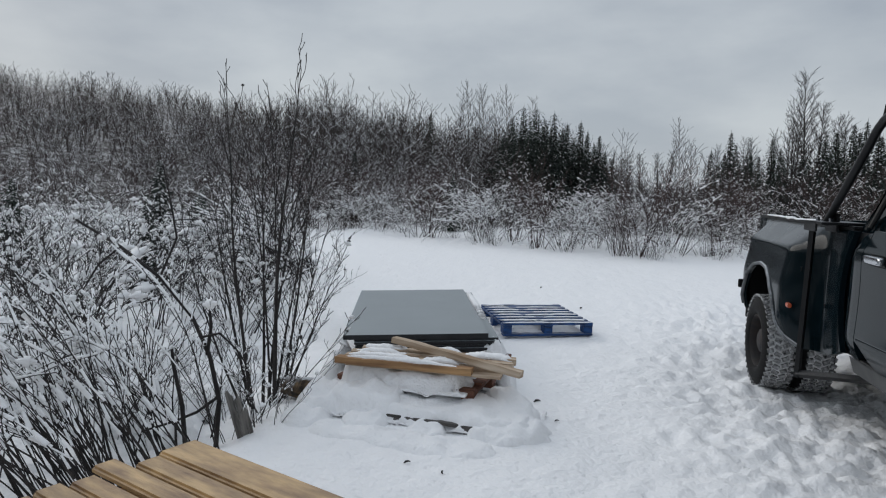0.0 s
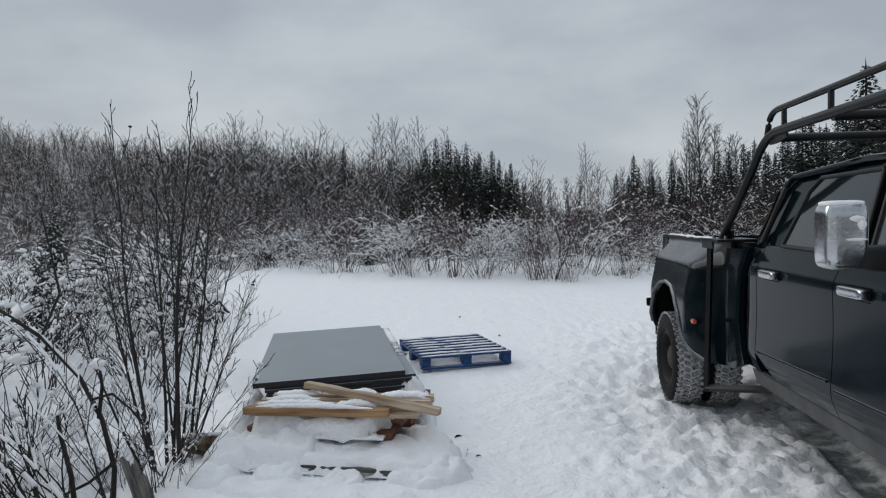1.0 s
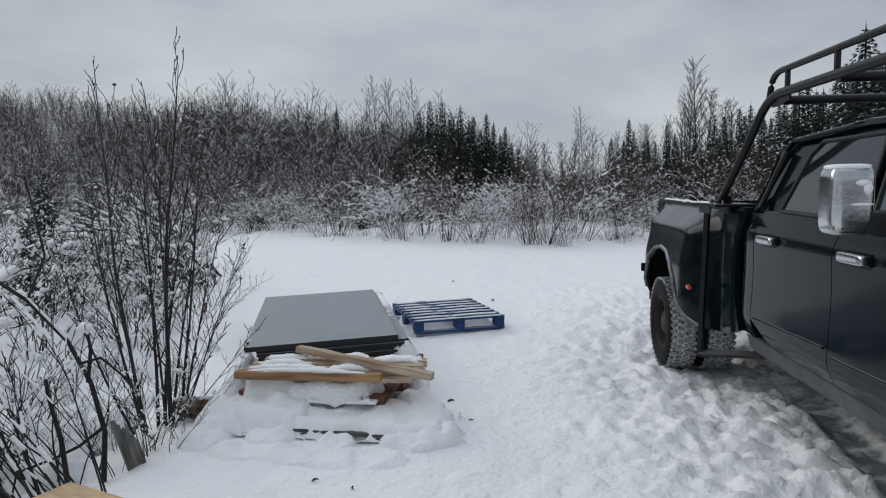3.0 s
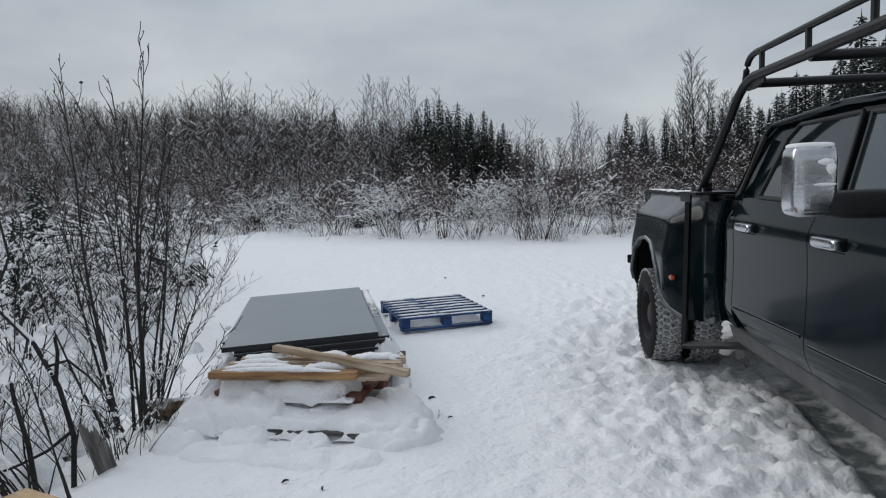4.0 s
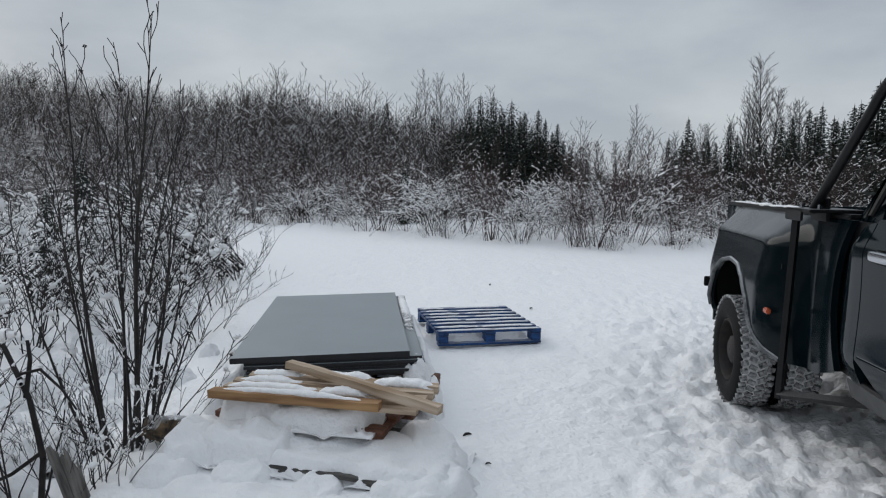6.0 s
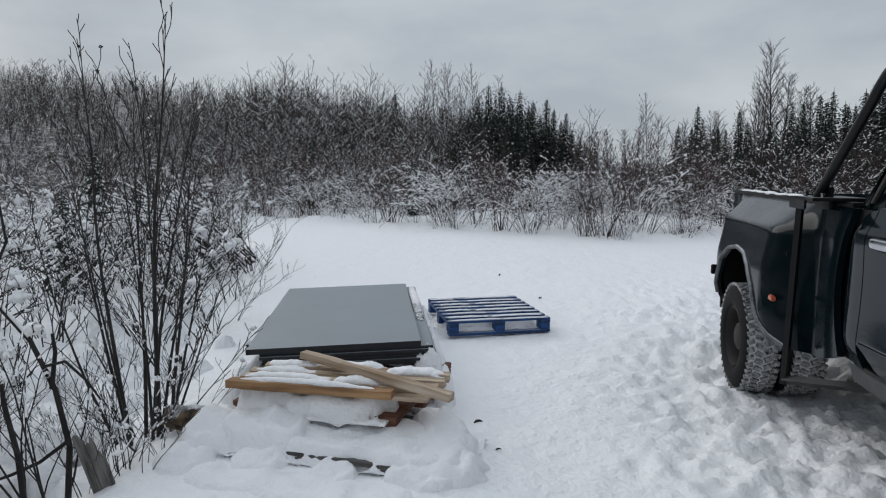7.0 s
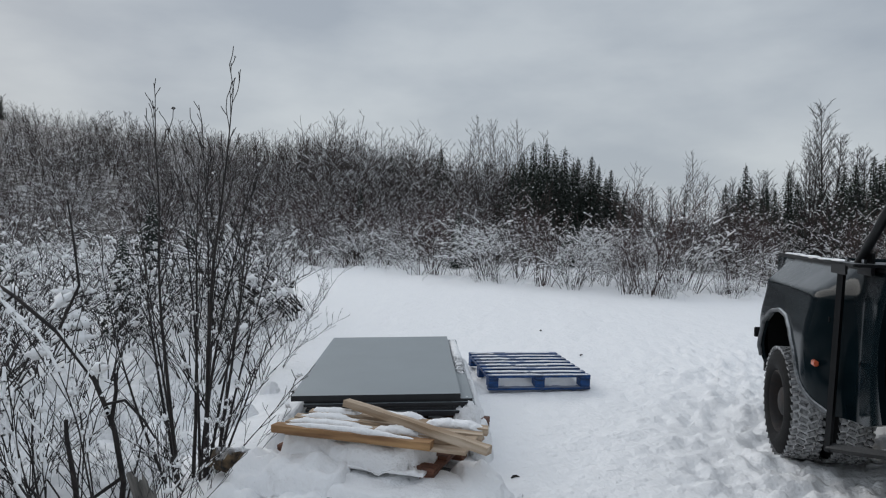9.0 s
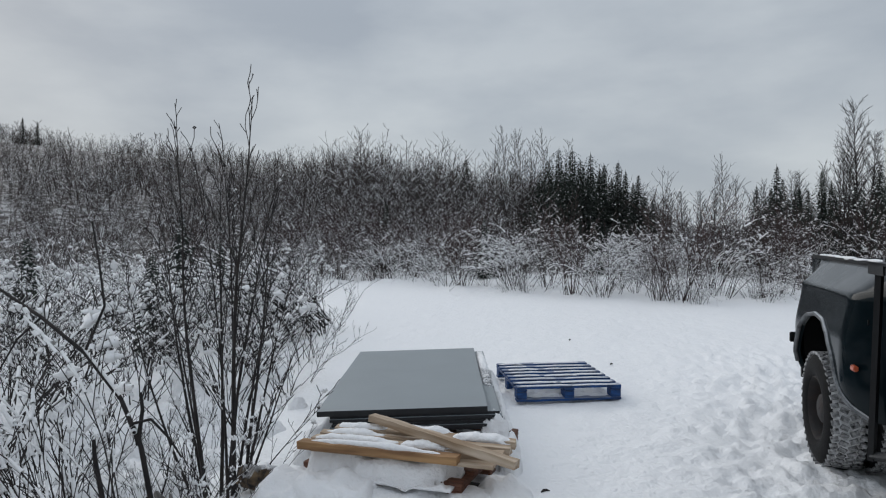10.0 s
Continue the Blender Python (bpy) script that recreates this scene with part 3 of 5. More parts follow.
    box(bm, 2.2, 3.38, 0.09, 1.90, 1.30, 1.47)
    part("hood", bm, PAINT, t, bevel=0.06)
    bm = bmesh.new()
    box(bm, 3.30, 3.42, 0.14, 1.86, 0.75, 1.36)
    part("grille", bm, CHROME, t, bevel=0.03)
    bm = bmesh.new()
    box(bm, 3.25, 3.55, 0.02, 1.98, 0.50, 0.78)
    part("bumper", bm, CHROME, t, bevel=0.04)
    # wheels
    build_wheel(t, (cx - 0.02, -0.070, 0.425), True)
    build_wheel(t, (cx, 0.225, 0.425), False)
    build_wheel(t, (cx, 1.775, 0.425), False)
    build_wheel(t, (cx, 2.070, 0.425), False)
    build_wheel(t, (2.40, 0.20, 0.425), False)
    build_wheel(t, (2.40, 1.80, 0.425), False)
    # towing mirror, chrome shell on a thick black arm
    bm = bmesh.new()
    soft_box(bm, (1.72, -0.405, 1.604), (0.062, 0.074, 0.122), 0.34)
    mir = part("mirror", bm, SHELL, t, "chrome towing mirror shell with snow on top", smooth=True)
    bm = bmesh.new()
    soft_box(bm, (1.722, -0.405, 1.721), (0.055, 0.070, 0.011), 0.6, 12)
    part("snow_cap", bm, SNOW, mir, "thin cap of snow", smooth=True)
    bm = bmesh.new()
    soft_box(bm, (1.779, -0.379, 1.666), (0.010, 0.030, 0.012), 1.2, 10)
    soft_box(bm, (1.779, -0.363, 1.646), (0.010, 0.018, 0.024), 1.3, 10)
    soft_box(bm, (1.779, -0.381, 1.592), (0.011, 0.040, 0.006), 1.1, 10)
    part("snow_patch", bm, SNOW, mir, "patch of snow stuck to the shell", smooth=True)
    bm = bmesh.new()
    soft_box(bm, (1.74, -0.125, 1.522), (0.055, 0.245, 0.048), 0.4)
    part("mirror_arm", bm, BLACK, mir, "thick black mirror arm", smooth=True)
    # rack: leaning corner tubes, side rails, uprights, cross bars, ladder post on each side
    for side in (0, 1):
        def Y(y):
            return y if side == 0 else 2.0 - y
        bm = bmesh.new()
        pipe(bm, [(-0.77, Y(-0.03), 1.50)] + arc((-0.19, Y(-0.01), 2.00), (-0.07, Y(0.0), 2.150), (0.11, Y(0.0), 2.170)) + [(2.3, Y(0.02), 2.190)], 0.026, 10)
        part("rack_tube", bm, STEEL, t, "leaning black steel rack tube", smooth=True)
        bm = bmesh.new()
        pipe(bm, [(-0.02, Y(0.0), 2.140)] + arc((0.01, Y(0.0), 2.220), (0.03, Y(0.0), 2.292), (0.15, Y(0.0), 2.296)) + [(2.3, Y(0.02), 2.315)], 0.018, 10)
        part("rack_rail", bm, STEEL, t, "black guard rail", smooth=True)
        for x in (0.22, 0.77, 1.32, 1.90):
            bm = bmesh.new()
            pipe(bm, [(x, Y(0.005), 2.160), (x, Y(0.005), 2.295)], 0.016, 8)
            part("rail_upright", bm, STEEL, t)
        bm = bmesh.new()
        patch(bm, [0.02, 0.12, 0.26], lambda x: 2.100 + 0.02 * (x > 0.2), lambda x: 2.170, lambda x, z: Y(0.0), nz=1, thick=0.012)
        part("gusset", bm, STEEL, t)
        bm = bmesh.new()
        box(bm, -0.93, -0.56, min(Y(-0.125), Y(0.16)), max(Y(-0.125), Y(0.16)), 1.492, 1.510)
        box(bm, -0.88, -0.66, min(Y(0.0), Y(0.02)), max(Y(0.0), Y(0.02)), 1.44, 1.57)
        box(bm, -0.93, -0.68, min(Y(-0.125), Y(-0.112)), max(Y(-0.125), Y(-0.112)), 1.44, 1.51)
        part("clamp_plate", bm, STEEL, t, "bolted clamp plate on the bed rail", bevel=0.004)
        for x in (-0.88, -0.62):
            bm = bmesh.new()
            pipe(bm, [(x, Y(-0.05), 1.505), (x, Y(-0.05), 1.535)], 0.014, 6)
            part("bolt", bm, CHROME, t)
        bm = bmesh.new()
        pipe(bm, [(-0.84, Y(-0.090), 1.495), (-0.92, Y(-0.100), 0.35)], 0.024, 4)
        pipe(bm, [(-0.92, Y(-0.100), 0.375), (-0.34, Y(0.42), 0.50)], 0.028, 4)
        part("rack_post", bm, STEEL, t, "black square post down to a brace below the bed")
    for x, z in ((0.08, 2.135), (0.80, 2.160), (1.60, 2.170), (2.28, 2.180)):
        bm = bmesh.new()
        pipe(bm, [(x, 0.0, z), (x, 2.0, z)], 0.026, 10)
        part("cross_bar", bm, STEEL, t, "black cross bar", smooth=True)
    return t


def build_wheel(t, at, outer):
    w = new("wheel")
    w.parent = t
    w.matrix_local = Matrix.Translation(at)
    R, W = 0.398, 0.115
    bm = bmesh.new()
    prof = [(0.225, -W + 0.015), (0.245, -W - 0.004), (0.29, -W - 0.013), (0.345, -W - 0.002), (R - 0.018, -W + 0.02), (R - 0.008, -W + 0.05), (R - 0.006, 0), (R - 0.008, W - 0.05), (R - 0.018, W - 0.02), (0.345, W + 0.002), (0.29, W + 0.013), (0.245, W + 0.004), (0.225, W - 0.015)]
    lathe(bm, prof, 56)
    for f in bm.faces:
        c = f.calc_center_median()
        f.material_index = 1 if math.hypot(c.x, c.z) > R - 0.022 else 0
    part("tyre", bm, [RUBBER, PACKED], w, "black tyre with snow packed in its tread", smooth=True)
    # tread blocks
    bm = bmesh.new()
    rows = ((-W + 0.006, -W + 0.052, 0.0, 0.25), (-W + 0.060, -0.006, 0.5, -0.45), (0.004, W - 0.058, 0.15, 0.45), (W - 0.050, W - 0.006, 0.65, -0.25))
    for k in range(44):
        a = k * math.tau / 44
        for y0, y1, da, tw in rows:
            m = Matrix.Rotation(a + da * math.tau / 44, 4, "Y") @ Matrix.Translation((0, (y0 + y1) / 2, R - 0.003)) @ Matrix.Rotation(tw, 4, "Z")
            box(bm, -0.0165, 0.0165, (y0 - y1) / 2, (y1 - y0) / 2, -0.012, 0.008, m)
    part("tread", bm, TREAD, w, "black tread blocks")
    bm = bmesh.new()
    if outer:
        prof = [(0.226, -W + 0.01), (0.218, -W + 0.005), (0.205, -W + 0.03), (0.195, 0.0), (0.16, 0.02), (0.12, 0.015), (0.105, -0.02), (0.10, -0.07), (0.07, -0.085), (0.005, -0.085)]
    else:
        prof = [(0.226, -W + 0.01), (0.215, -W + 0.01), (0.20, -0.03), (0.16, -0.05), (0.10, -0.06), (0.06, -0.10), (0.005, -0.10)]
    lathe(bm, prof, 40)
    rim = part("rim", bm, RIM, w, "dark rusty steel rim", smooth=True)
    for k in range(8):
        a = k * math.tau / 8
        bm = bmesh.new()
        y = 0.0 if outer else -0.07
        pipe(bm, [(0.14 * math.cos(a), y + 0.02, 0.14 * math.sin(a)), (0.14 * math.cos(a), y - 0.025, 0.14 * math.sin(a))], 0.013, 6)
        part("lug_nut", bm, CHROME if outer else RIM, rim)
        if outer:
            a += math.tau / 16
            # no opening is cut: a black disc gives the shade of each rim hole
            bm = bmesh.new()
            pipe(bm, [(0.172 * math.cos(a), 0.03, 0.172 * math.sin(a)), (0.172 * math.cos(a), 0.008, 0.172 * math.sin(a))], 0.024, 10)
            part("hand_hole", bm, BLACK, rim, "black disc for the shade of a hole in the rim")


GLASS = material("tinted_glass", (0.012, 0.018, 0.021), 0.05, vary=0.3, scale=1.5, bump=0.0, spec=0.9)
# base colour holds the sky light that the solid cab keeps out
GLASS_SKY_TINT = material("sky_tinted_glass", (0.026, 0.050, 0.054), 0.06, vary=0.35, scale=1.3, bump=0.0, spec=1.0, coat=0.6)
build_truck()


# ---- the stack: grey sheets on snowed-in pallets, loose sticks in front ----
STACK = pose(-0.387, 5.690, -0.012, 0, -1.6, 10.2)


for i in range(8):
    rnd = random.Random(i + 3)
    z = 0.262 + i * 0.0205
    top = i == 7
    dx = 0.0 if top else (0.0 if i == 6 else 0.10 + rnd.uniform(-0.02, 0.015))
    dy = 0.0 if top else rnd.uniform(-0.012, 0.02)
    bm = bmesh.new()
    box(bm, -0.61, 0.61, 0, 2.44, 0, 0.0198)
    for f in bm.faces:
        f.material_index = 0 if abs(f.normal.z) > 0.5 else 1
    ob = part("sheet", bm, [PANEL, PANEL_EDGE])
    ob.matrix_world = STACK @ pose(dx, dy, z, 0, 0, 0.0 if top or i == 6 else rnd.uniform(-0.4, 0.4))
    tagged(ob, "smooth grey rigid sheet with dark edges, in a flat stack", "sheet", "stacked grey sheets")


def wood_pallet(m, w, d, nboards, mat, label, h=0.135):
    p = empty("pallet", m, label, "pallet", "pallets")
    t = 0.16 * h
    for k in range(nboards):
        y = (d - 0.088) * k / (nboards - 1)
        bm = bmesh.new()
        box(bm, 0, w, y, y + 0.088, h - t, h)
        part("deck_board", bm, mat, p, bevel=0.003)
    for x in (0.0, (w - 0.1) / 2, w - 0.1):
        bm = bmesh.new()
        box(bm, x, x + 0.1, 0.001, d - 0.001, h - 2 * t - 0.001, h - t - 0.001)
        part("stringer_board", bm, mat, p, bevel=0.003)
        for y in (0.004, (d - 0.14) / 2, d - 0.144):
            bm = bmesh.new()
            box(bm, x + 0.002, x + 0.098, y, y + 0.14, t + 0.001, h - 2 * t - 0.002)
            part("block", bm, mat, p, bevel=0.004)
    for y in (0.0, (d - 0.1) / 2, d - 0.1):
        bm = bmesh.new()
        box(bm, 0, w, y, y + 0.1, 0, t)
        part("bottom_board", bm, mat, p, bevel=0.003)
    return p


BLUE_PALLET = pose(0.285, 7.50, 0.035, 0, 0, 15.5)
wood_pallet(BLUE_PALLET, 1.03, 1.20, 8, BLUE, "blue painted wooden pallet dusted with snow on snow", h=0.145)
wood_pallet(pose(-0.926, 5.149, 0.055, 0, 0, -12), 1.10, 1.2, 6, REDWOOD, "reddish-brown wooden pallet under grey sheets, snow on it")
wood_pallet(STACK @ pose(-0.56, 0.90, 0.122), 1.12, 1.2, 6, REDWOOD, "reddish-brown wooden pallet under grey sheets, snow on it")
wood_pallet(pose(-0.90, 4.83, -0.080, 0, 0, -14.5), 1.14, 0.75, 5, OLDWOOD, "weathered grey pallet half buried in snow")


def lump(name, m, w, d, h, seed, label, cells=42, droop=0.05, mat=SNOW):
    """A soft cushion of snow: rounded edge, uneven outline and top."""
    nx_, ny_ = cells, max(8, int(cells * d / w))
    v, f = [], []
    for j in range(ny_ + 1):
        for i in range(nx_ + 1):
            a, b = i / nx_ * 2 - 1, j / ny_ * 2 - 1
            n1 = noise.noise((a * 2.2 + seed, b * 2.2 * d / w, seed))
            n2 = noise.noise((a * 6 + seed, b * 6 * d / w, seed + 4))
            n3 = noise.noise((a * 15 + seed, b * 15 * d / w, seed + 9))
            rr = (abs(a) ** 3 + abs(b) ** 3) ** (1 / 3) * (1 - 0.14 * n1 - 0.06 * n2 - 0.03 * n3)
            edge = max(0.0, 1 - rr ** 2.4) ** 0.55
            x = a * w / 2 * (1 + 0.06 * n1 + 0.025 * n2)
            y = b * d / 2 * (1 + 0.10 * n1 + 0.04 * n2)
            v.append((x, y, h * edge * (1 + 0.40 * n1 + 0.17 * n2 + 0.10 * n3) - droop * (1 - edge)))
    for j in range(ny_):
        for i in range(nx_):
            k = j * (nx_ + 1) + i
            f.append((k, k + 1, k + nx_ + 2, k + nx_ + 1))
    w1 = nx_ + 1
    below = {}
    for k in range(len(v)):
        if 0 < k % w1 < nx_ and 0 < k // w1 < ny_:
            below[k] = len(v)
            v.append((v[k][0], v[k][1], -droop - 0.002))
    f += [tuple(below.get(k, k) for k in (b, a, d_, c)) for a, b, c, d_ in f]
    ob = new(name, raw_mesh(name, v, f, [mat], smooth=True))
    ob.matrix_world = m
    return tagged(ob, label, "snow")


def cushion(m, w, d, h, seed, label, r=0.07, uneven=0.045, cells=(64, 30), droop=0.03):
    """Snow lying deep on something flat: a level, slightly wavy top and a rounded lip with an uneven outline."""
    na, nb = cells
    v, f = [], []
    for j in range(nb + 1):
        for i in range(na + 1):
            x, y = w / 2 * math.sin((i / na - 0.5) * math.pi), d / 2 * math.sin((j / nb - 0.5) * math.pi)
            n1, n2, n3 = noise.noise((x * 3.1 + seed, y * 3.1, seed)), noise.noise((x * 8.5 + seed, y * 8.5, seed + 4)), noise.noise((x * 24 + seed, y * 24, seed + 9))
            ex, ey = w / 2 - abs(x), d / 2 - abs(y)
            q = 2.2 * r
            dd = q - math.hypot(max(q - ex, 0), max(q - ey, 0)) if ex < q and ey < q else min(ex, ey)
            k = min(1.0, max(0.0, (dd - uneven * (0.75 + n1 + 0.7 * n2 + 0.25 * n3)) / r))
            e = math.sqrt(1 - (1 - k) ** 2)
            v.append((x, y, h * e * (1 + 0.25 * n1 + 0.30 * n2) + (0.012 * n3 + 0.016 * n2) * e - droop * (1 - e) * (1 + 1.6 * n2 + 0.8 * n3)))
    w1 = na + 1
    for j in range(nb):
        for i in range(na):
            k = j * w1 + i
            f.append((k, k + 1, k + w1 + 1, k + w1))
    below = {}
    for k in range(len(v)):
        if 0 < k % w1 < na and 0 < k // w1 < nb:
            below[k] = len(v)
            v.append((v[k][0], v[k][1], min(v[k][2], -droop) - 0.004))
    f += [tuple(below.get(k, k) for k in (b, a, d_, c)) for a, b, c, d_ in f]
    ob = new("snow_cushion", raw_mesh("snow_cushion", v, f, [SNOW], smooth=True))
    ob.matrix_world = m
    return tagged(ob, label, "snow")


# snow on and before the pallets: an upper layer under the sticks, a lower one over the old pallet, heaps at its foot
SC = "soft cushion of fresh snow lying on buried pallets"
for x_, y_, z_, a_, w_, d_, h_, s_, r_ in (
        (-0.39, 5.215, 0.192, -8, 1.06, 0.58, 0.095, 1.3, 0.06), (-0.16, 4.925, 0.045, -11, 1.60, 0.62, 0.075, 5.1, 0.06),
        (-0.62, 4.93, 0.050, -14, 0.66, 0.42, 0.135, 2.2, 0.08), (0.40, 5.02, -0.02, 15, 0.46, 0.80, 0.160, 6.6, 0.12),
        (-0.98, 4.98, -0.06, 5, 0.44, 0.62, 0.230, 3.3, 0.12), (-1.02, 4.68, -0.06, -12, 0.50, 0.50, 0.130, 2.9, 0.12),
        (-0.585, 4.68, -0.02, -12, 0.40, 0.34, 0.080, 9.2, 0.07), (-0.135, 4.58, -0.02, -10, 0.30, 0.32, 0.075, 3.4, 0.06), (0.34, 4.55, -0.02, -16, 0.50, 0.34, 0.085, 1.1, 0.07),
        (0.44, 4.66, -0.05, -20, 0.62, 0.50, 0.150, 8.1, 0.12), (-0.30, 4.42, -0.05, -12, 1.50, 0.46, 0.075, 7.3, 0.13)):
    cushion(pose(x_, y_, z_, 0, 0, a_), w_, d_, h_, s_, SC, r_, 0.055 if w_ > 0.45 else 0.04)
cushion(STACK @ pose(-0.72, 0.55, -0.09), 0.34, 1.3, 0.25, 4.9, "bank of snow along the stacked sheets", 0.12, 0.04, (20, 44))
cushion(STACK @ pose(0.76, 1.05, -0.05), 0.22, 2.6, 0.27, 8.8, "ridge of snow along the stacked sheets", 0.08, 0.03, (16, 70))
lump("snow_cushion", STACK @ pose(0.655, 0.06, 0.24), 0.20, 0.26, 0.11, 4.4, "clump of snow beside the stacked sheets", cells=16, droop=0.05)
lump("snow_cushion", STACK @ pose(0.665, 1.6, 0.385), 0.09, 1.6, 0.030, 2.1, "strip of snow on the lower sheets", cells=10, droop=0.01)


def stick(m, length, w, h, mat, label):
    bm = bmesh.new()
    n = 22
    rings = []
    seed = m.translation.y * 7
    for i in range(n + 1):
        x = length * i / n
        bow_ = 0.008 * math.sin(i / n * math.pi)
        rings.append([bm.verts.new((x + 0.012 * noise.noise((seed, y * 30, z * 30)), y * (1 + 0.10 * noise.noise((x * 6, y * 20, seed))) + bow_ + 0.004 * noise.noise((x * 11, seed, z * 40)), z * (1 + 0.14 * noise.noise((x * 7, y * 50, seed + 5))) + 0.003 * noise.noise((x * 15, y * 40, seed)))) for y, z in ((0, 0), (w, 0), (w, h), (0, h))])
    for a, b in zip(rings, rings[1:]):
        for k in range(4):
            bm.faces.new((a[k], a[(k + 1) % 4], b[(k + 1) % 4], b[k]))
    bm.faces.new(rings[0])
    bm.faces.new(list(reversed(rings[-1])))
    ob = part("lumber", bm, mat, bevel=0.004)
    ob.matrix_world = m
    tagged(ob, label, "lumber", "loose sticks of lumber")
    return ob


def between(p, q, tilt=0):
    """The pose of a bar that starts at p and runs to q."""
    p, q = Vector(p), Vector(q)
    x = (q - p).normalized()
    y = Vector((0, 0, 1)).cross(x).normalized()
    m = Matrix((x, y, x.cross(y))).transposed().to_4x4()
    return Matrix.Translation(p) @ m @ pose(0, 0, 0, tilt)


def stick_between(p, q, w, h, mat, label):
    return stick(between(p, q), (Vector(q) - Vector(p)).length, w, h, mat, label)


rs = random.Random(17)
for k in range(8):
    x_ = rs.uniform(0.0, 0.05)
    while x_ < 0.97:
        L_ = rs.uniform(0.25, 0.60)
        lump("snow_cushion", BLUE_PALLET @ pose(min(x_ + L_ / 2, 1.02 - L_ / 2), 1.112 * k / 7 + rs.uniform(0.018, 0.040), 0.145), L_, rs.uniform(0.028, 0.055), 0.010, rs.uniform(0, 50), "thin strip of snow on pallet boards", cells=16, droop=0.003)
        x_ += L_ + rs.uniform(0.02, 0.12)
cushion(BLUE_PALLET @ pose(0.52, 0.56, -0.035), 0.98, 1.06, 0.070, 3.0, "snow drifted under the pallet boards", 0.06, 0.02, (30, 30), 0.0)

LS = "fresh sawn stick of lumber with snow, lying on pallets"
stick_between((-0.83, 5.04, 0.296), (0.34, 4.90, 0.290), 0.10, 0.022, LUMBER, "flat pale board with snow, lying on pallets")
stick_between((-0.905, 5.00, 0.318), (0.13, 4.86, 0.316), 0.075, 0.048, LUMBER_DARK, "orange-brown stick of lumber lying on snowy pallets")
stick_between((-0.86, 5.12, 0.318), (0.38, 4.99, 0.312), 0.085, 0.040, LUMBER, LS)
stick_between((-0.84, 5.23, 0.318), (0.42, 5.09, 0.314), 0.070, 0.044, LUMBER, LS)
stick_between((-0.78, 5.33, 0.320), (0.44, 5.20, 0.318), 0.080, 0.048, LUMBER, LS)
stick_between((-0.545, 5.345, 0.412), (0.47, 4.745, 0.350), 0.062, 0.046, LUMBER, "pale split stick laid across other lumber")
SL = "thin strip of snow on lumber"
for x0, y0, x1, y1, z, w_, s_ in ((-0.86, 5.050, 0.05, 4.920, 0.364, 0.055, 3.1), (-0.84, 5.155, -0.28, 5.10, 0.357, 0.085, 1.0), (-0.26, 5.10, 0.10, 5.055, 0.355, 0.085, 2.5),
                                  (-0.80, 5.265, -0.40, 5.23, 0.361, 0.075, 4.0), (-0.36, 5.37, 0.02, 5.33, 0.366, 0.11, 5.6), (0.04, 5.29, 0.42, 5.25, 0.365, 0.13, 7.0), (-0.76, 5.38, -0.40, 5.35, 0.366, 0.09, 9.7)):
    L_ = math.hypot(x1 - x0, y1 - y0)
    lump("snow_cushion", pose((x0 + x1) / 2, (y0 + y1) / 2, z, 0, 0, math.degrees(math.atan2(y1 - y0, x1 - x0))), L_, w_, 0.028, s_, SL, cells=40, droop=0.012)

# ---- rough plank deck at the viewer's feet ----
deck_dir = math.degrees(math.atan2(-0.52, 0.97))
DECK = pose(-1.185, 3.445, 0.262, 0, 0, deck_dir)
deck = empty("plank_deck", DECK, "rough fresh plank deck with frosty boards above snow", "deck")
rd = random.Random(5)
y = 0.0
for k in range(12):
    w = (0.235, 0.15, 0.14, 0.145, 0.14, 0.15)[k % 6] if k < 6 else 0.15
    bm = bmesh.new()
    box(bm, rd.uniform(-0.09, 0.05), 2.6, y - w, y - rd.uniform(0.012, 0.024), 0, 0.042)
    b = part("plank", bm, DECKWOOD, deck, bevel=0.013)
    b.location.z = rd.uniform(-0.004, 0.004)
    y -= w
for x in (0.15, 1.3, 2.45):
    bm = bmesh.new()
    box(bm, x, x + 0.045, y + 0.02, -0.03, -0.145, -0.002)
    part("joist", bm, DECKWOOD, deck)
    for yy in (-0.10, y + 0.12):
        bm = bmesh.new()
        box(bm, x - 0.05, x + 0.04, yy - 0.045, yy + 0.045, -0.62, -0.003)
        part("post", bm, DECKWOOD, deck)

# leaning grey plank stub and a chunk of log by the shrub
stub = empty("plank_stub", pose(-1.38, 4.44, 0.00, 4, -14, 25), "split grey weathered plank stub stuck in snow", "plank")
rx = random.Random(12)
for x0, x1, z1, y0 in ((-0.055, -0.012, 0.27, 0.0), (-0.010, 0.030, 0.22, 0.006), (0.032, 0.058, 0.13, -0.004)):
    bm = bmesh.new()
    top = [(x0 + (x1 - x0) * i / 4, z1 + rx.uniform(-0.035, 0.03)) for i in range(5)]
    ring = [(x0, -0.3)] + top + [(x1, -0.3)]
    f0 = [bm.verts.new((x, y0 - 0.014, z)) for x, z in ring]
    f1 = [bm.verts.new((x + rx.uniform(-0.002, 0.002), y0 + 0.014, z - 0.012)) for x, z in ring]
    bm.faces.new(f0)
    bm.faces.new(list(reversed(f1)))
    for i in range(len(ring)):
        j = (i + 1) % len(ring)
        bm.faces.new((f0[i], f0[j], f1[j], f1[i]))
    part("splinter", bm, GREYWOOD, stub)
bm = bmesh.new()
pipe(bm, [(-0.17 + 0.34 * i / 14, 0.010 * math.sin(i), 0.008 * math.cos(i * 1.7)) for i in range(15)], [0.045 + 0.036 * math.sin(math.pi * min(1, max(0.12, (i + 1) / 16))) for i in range(15)], 18)
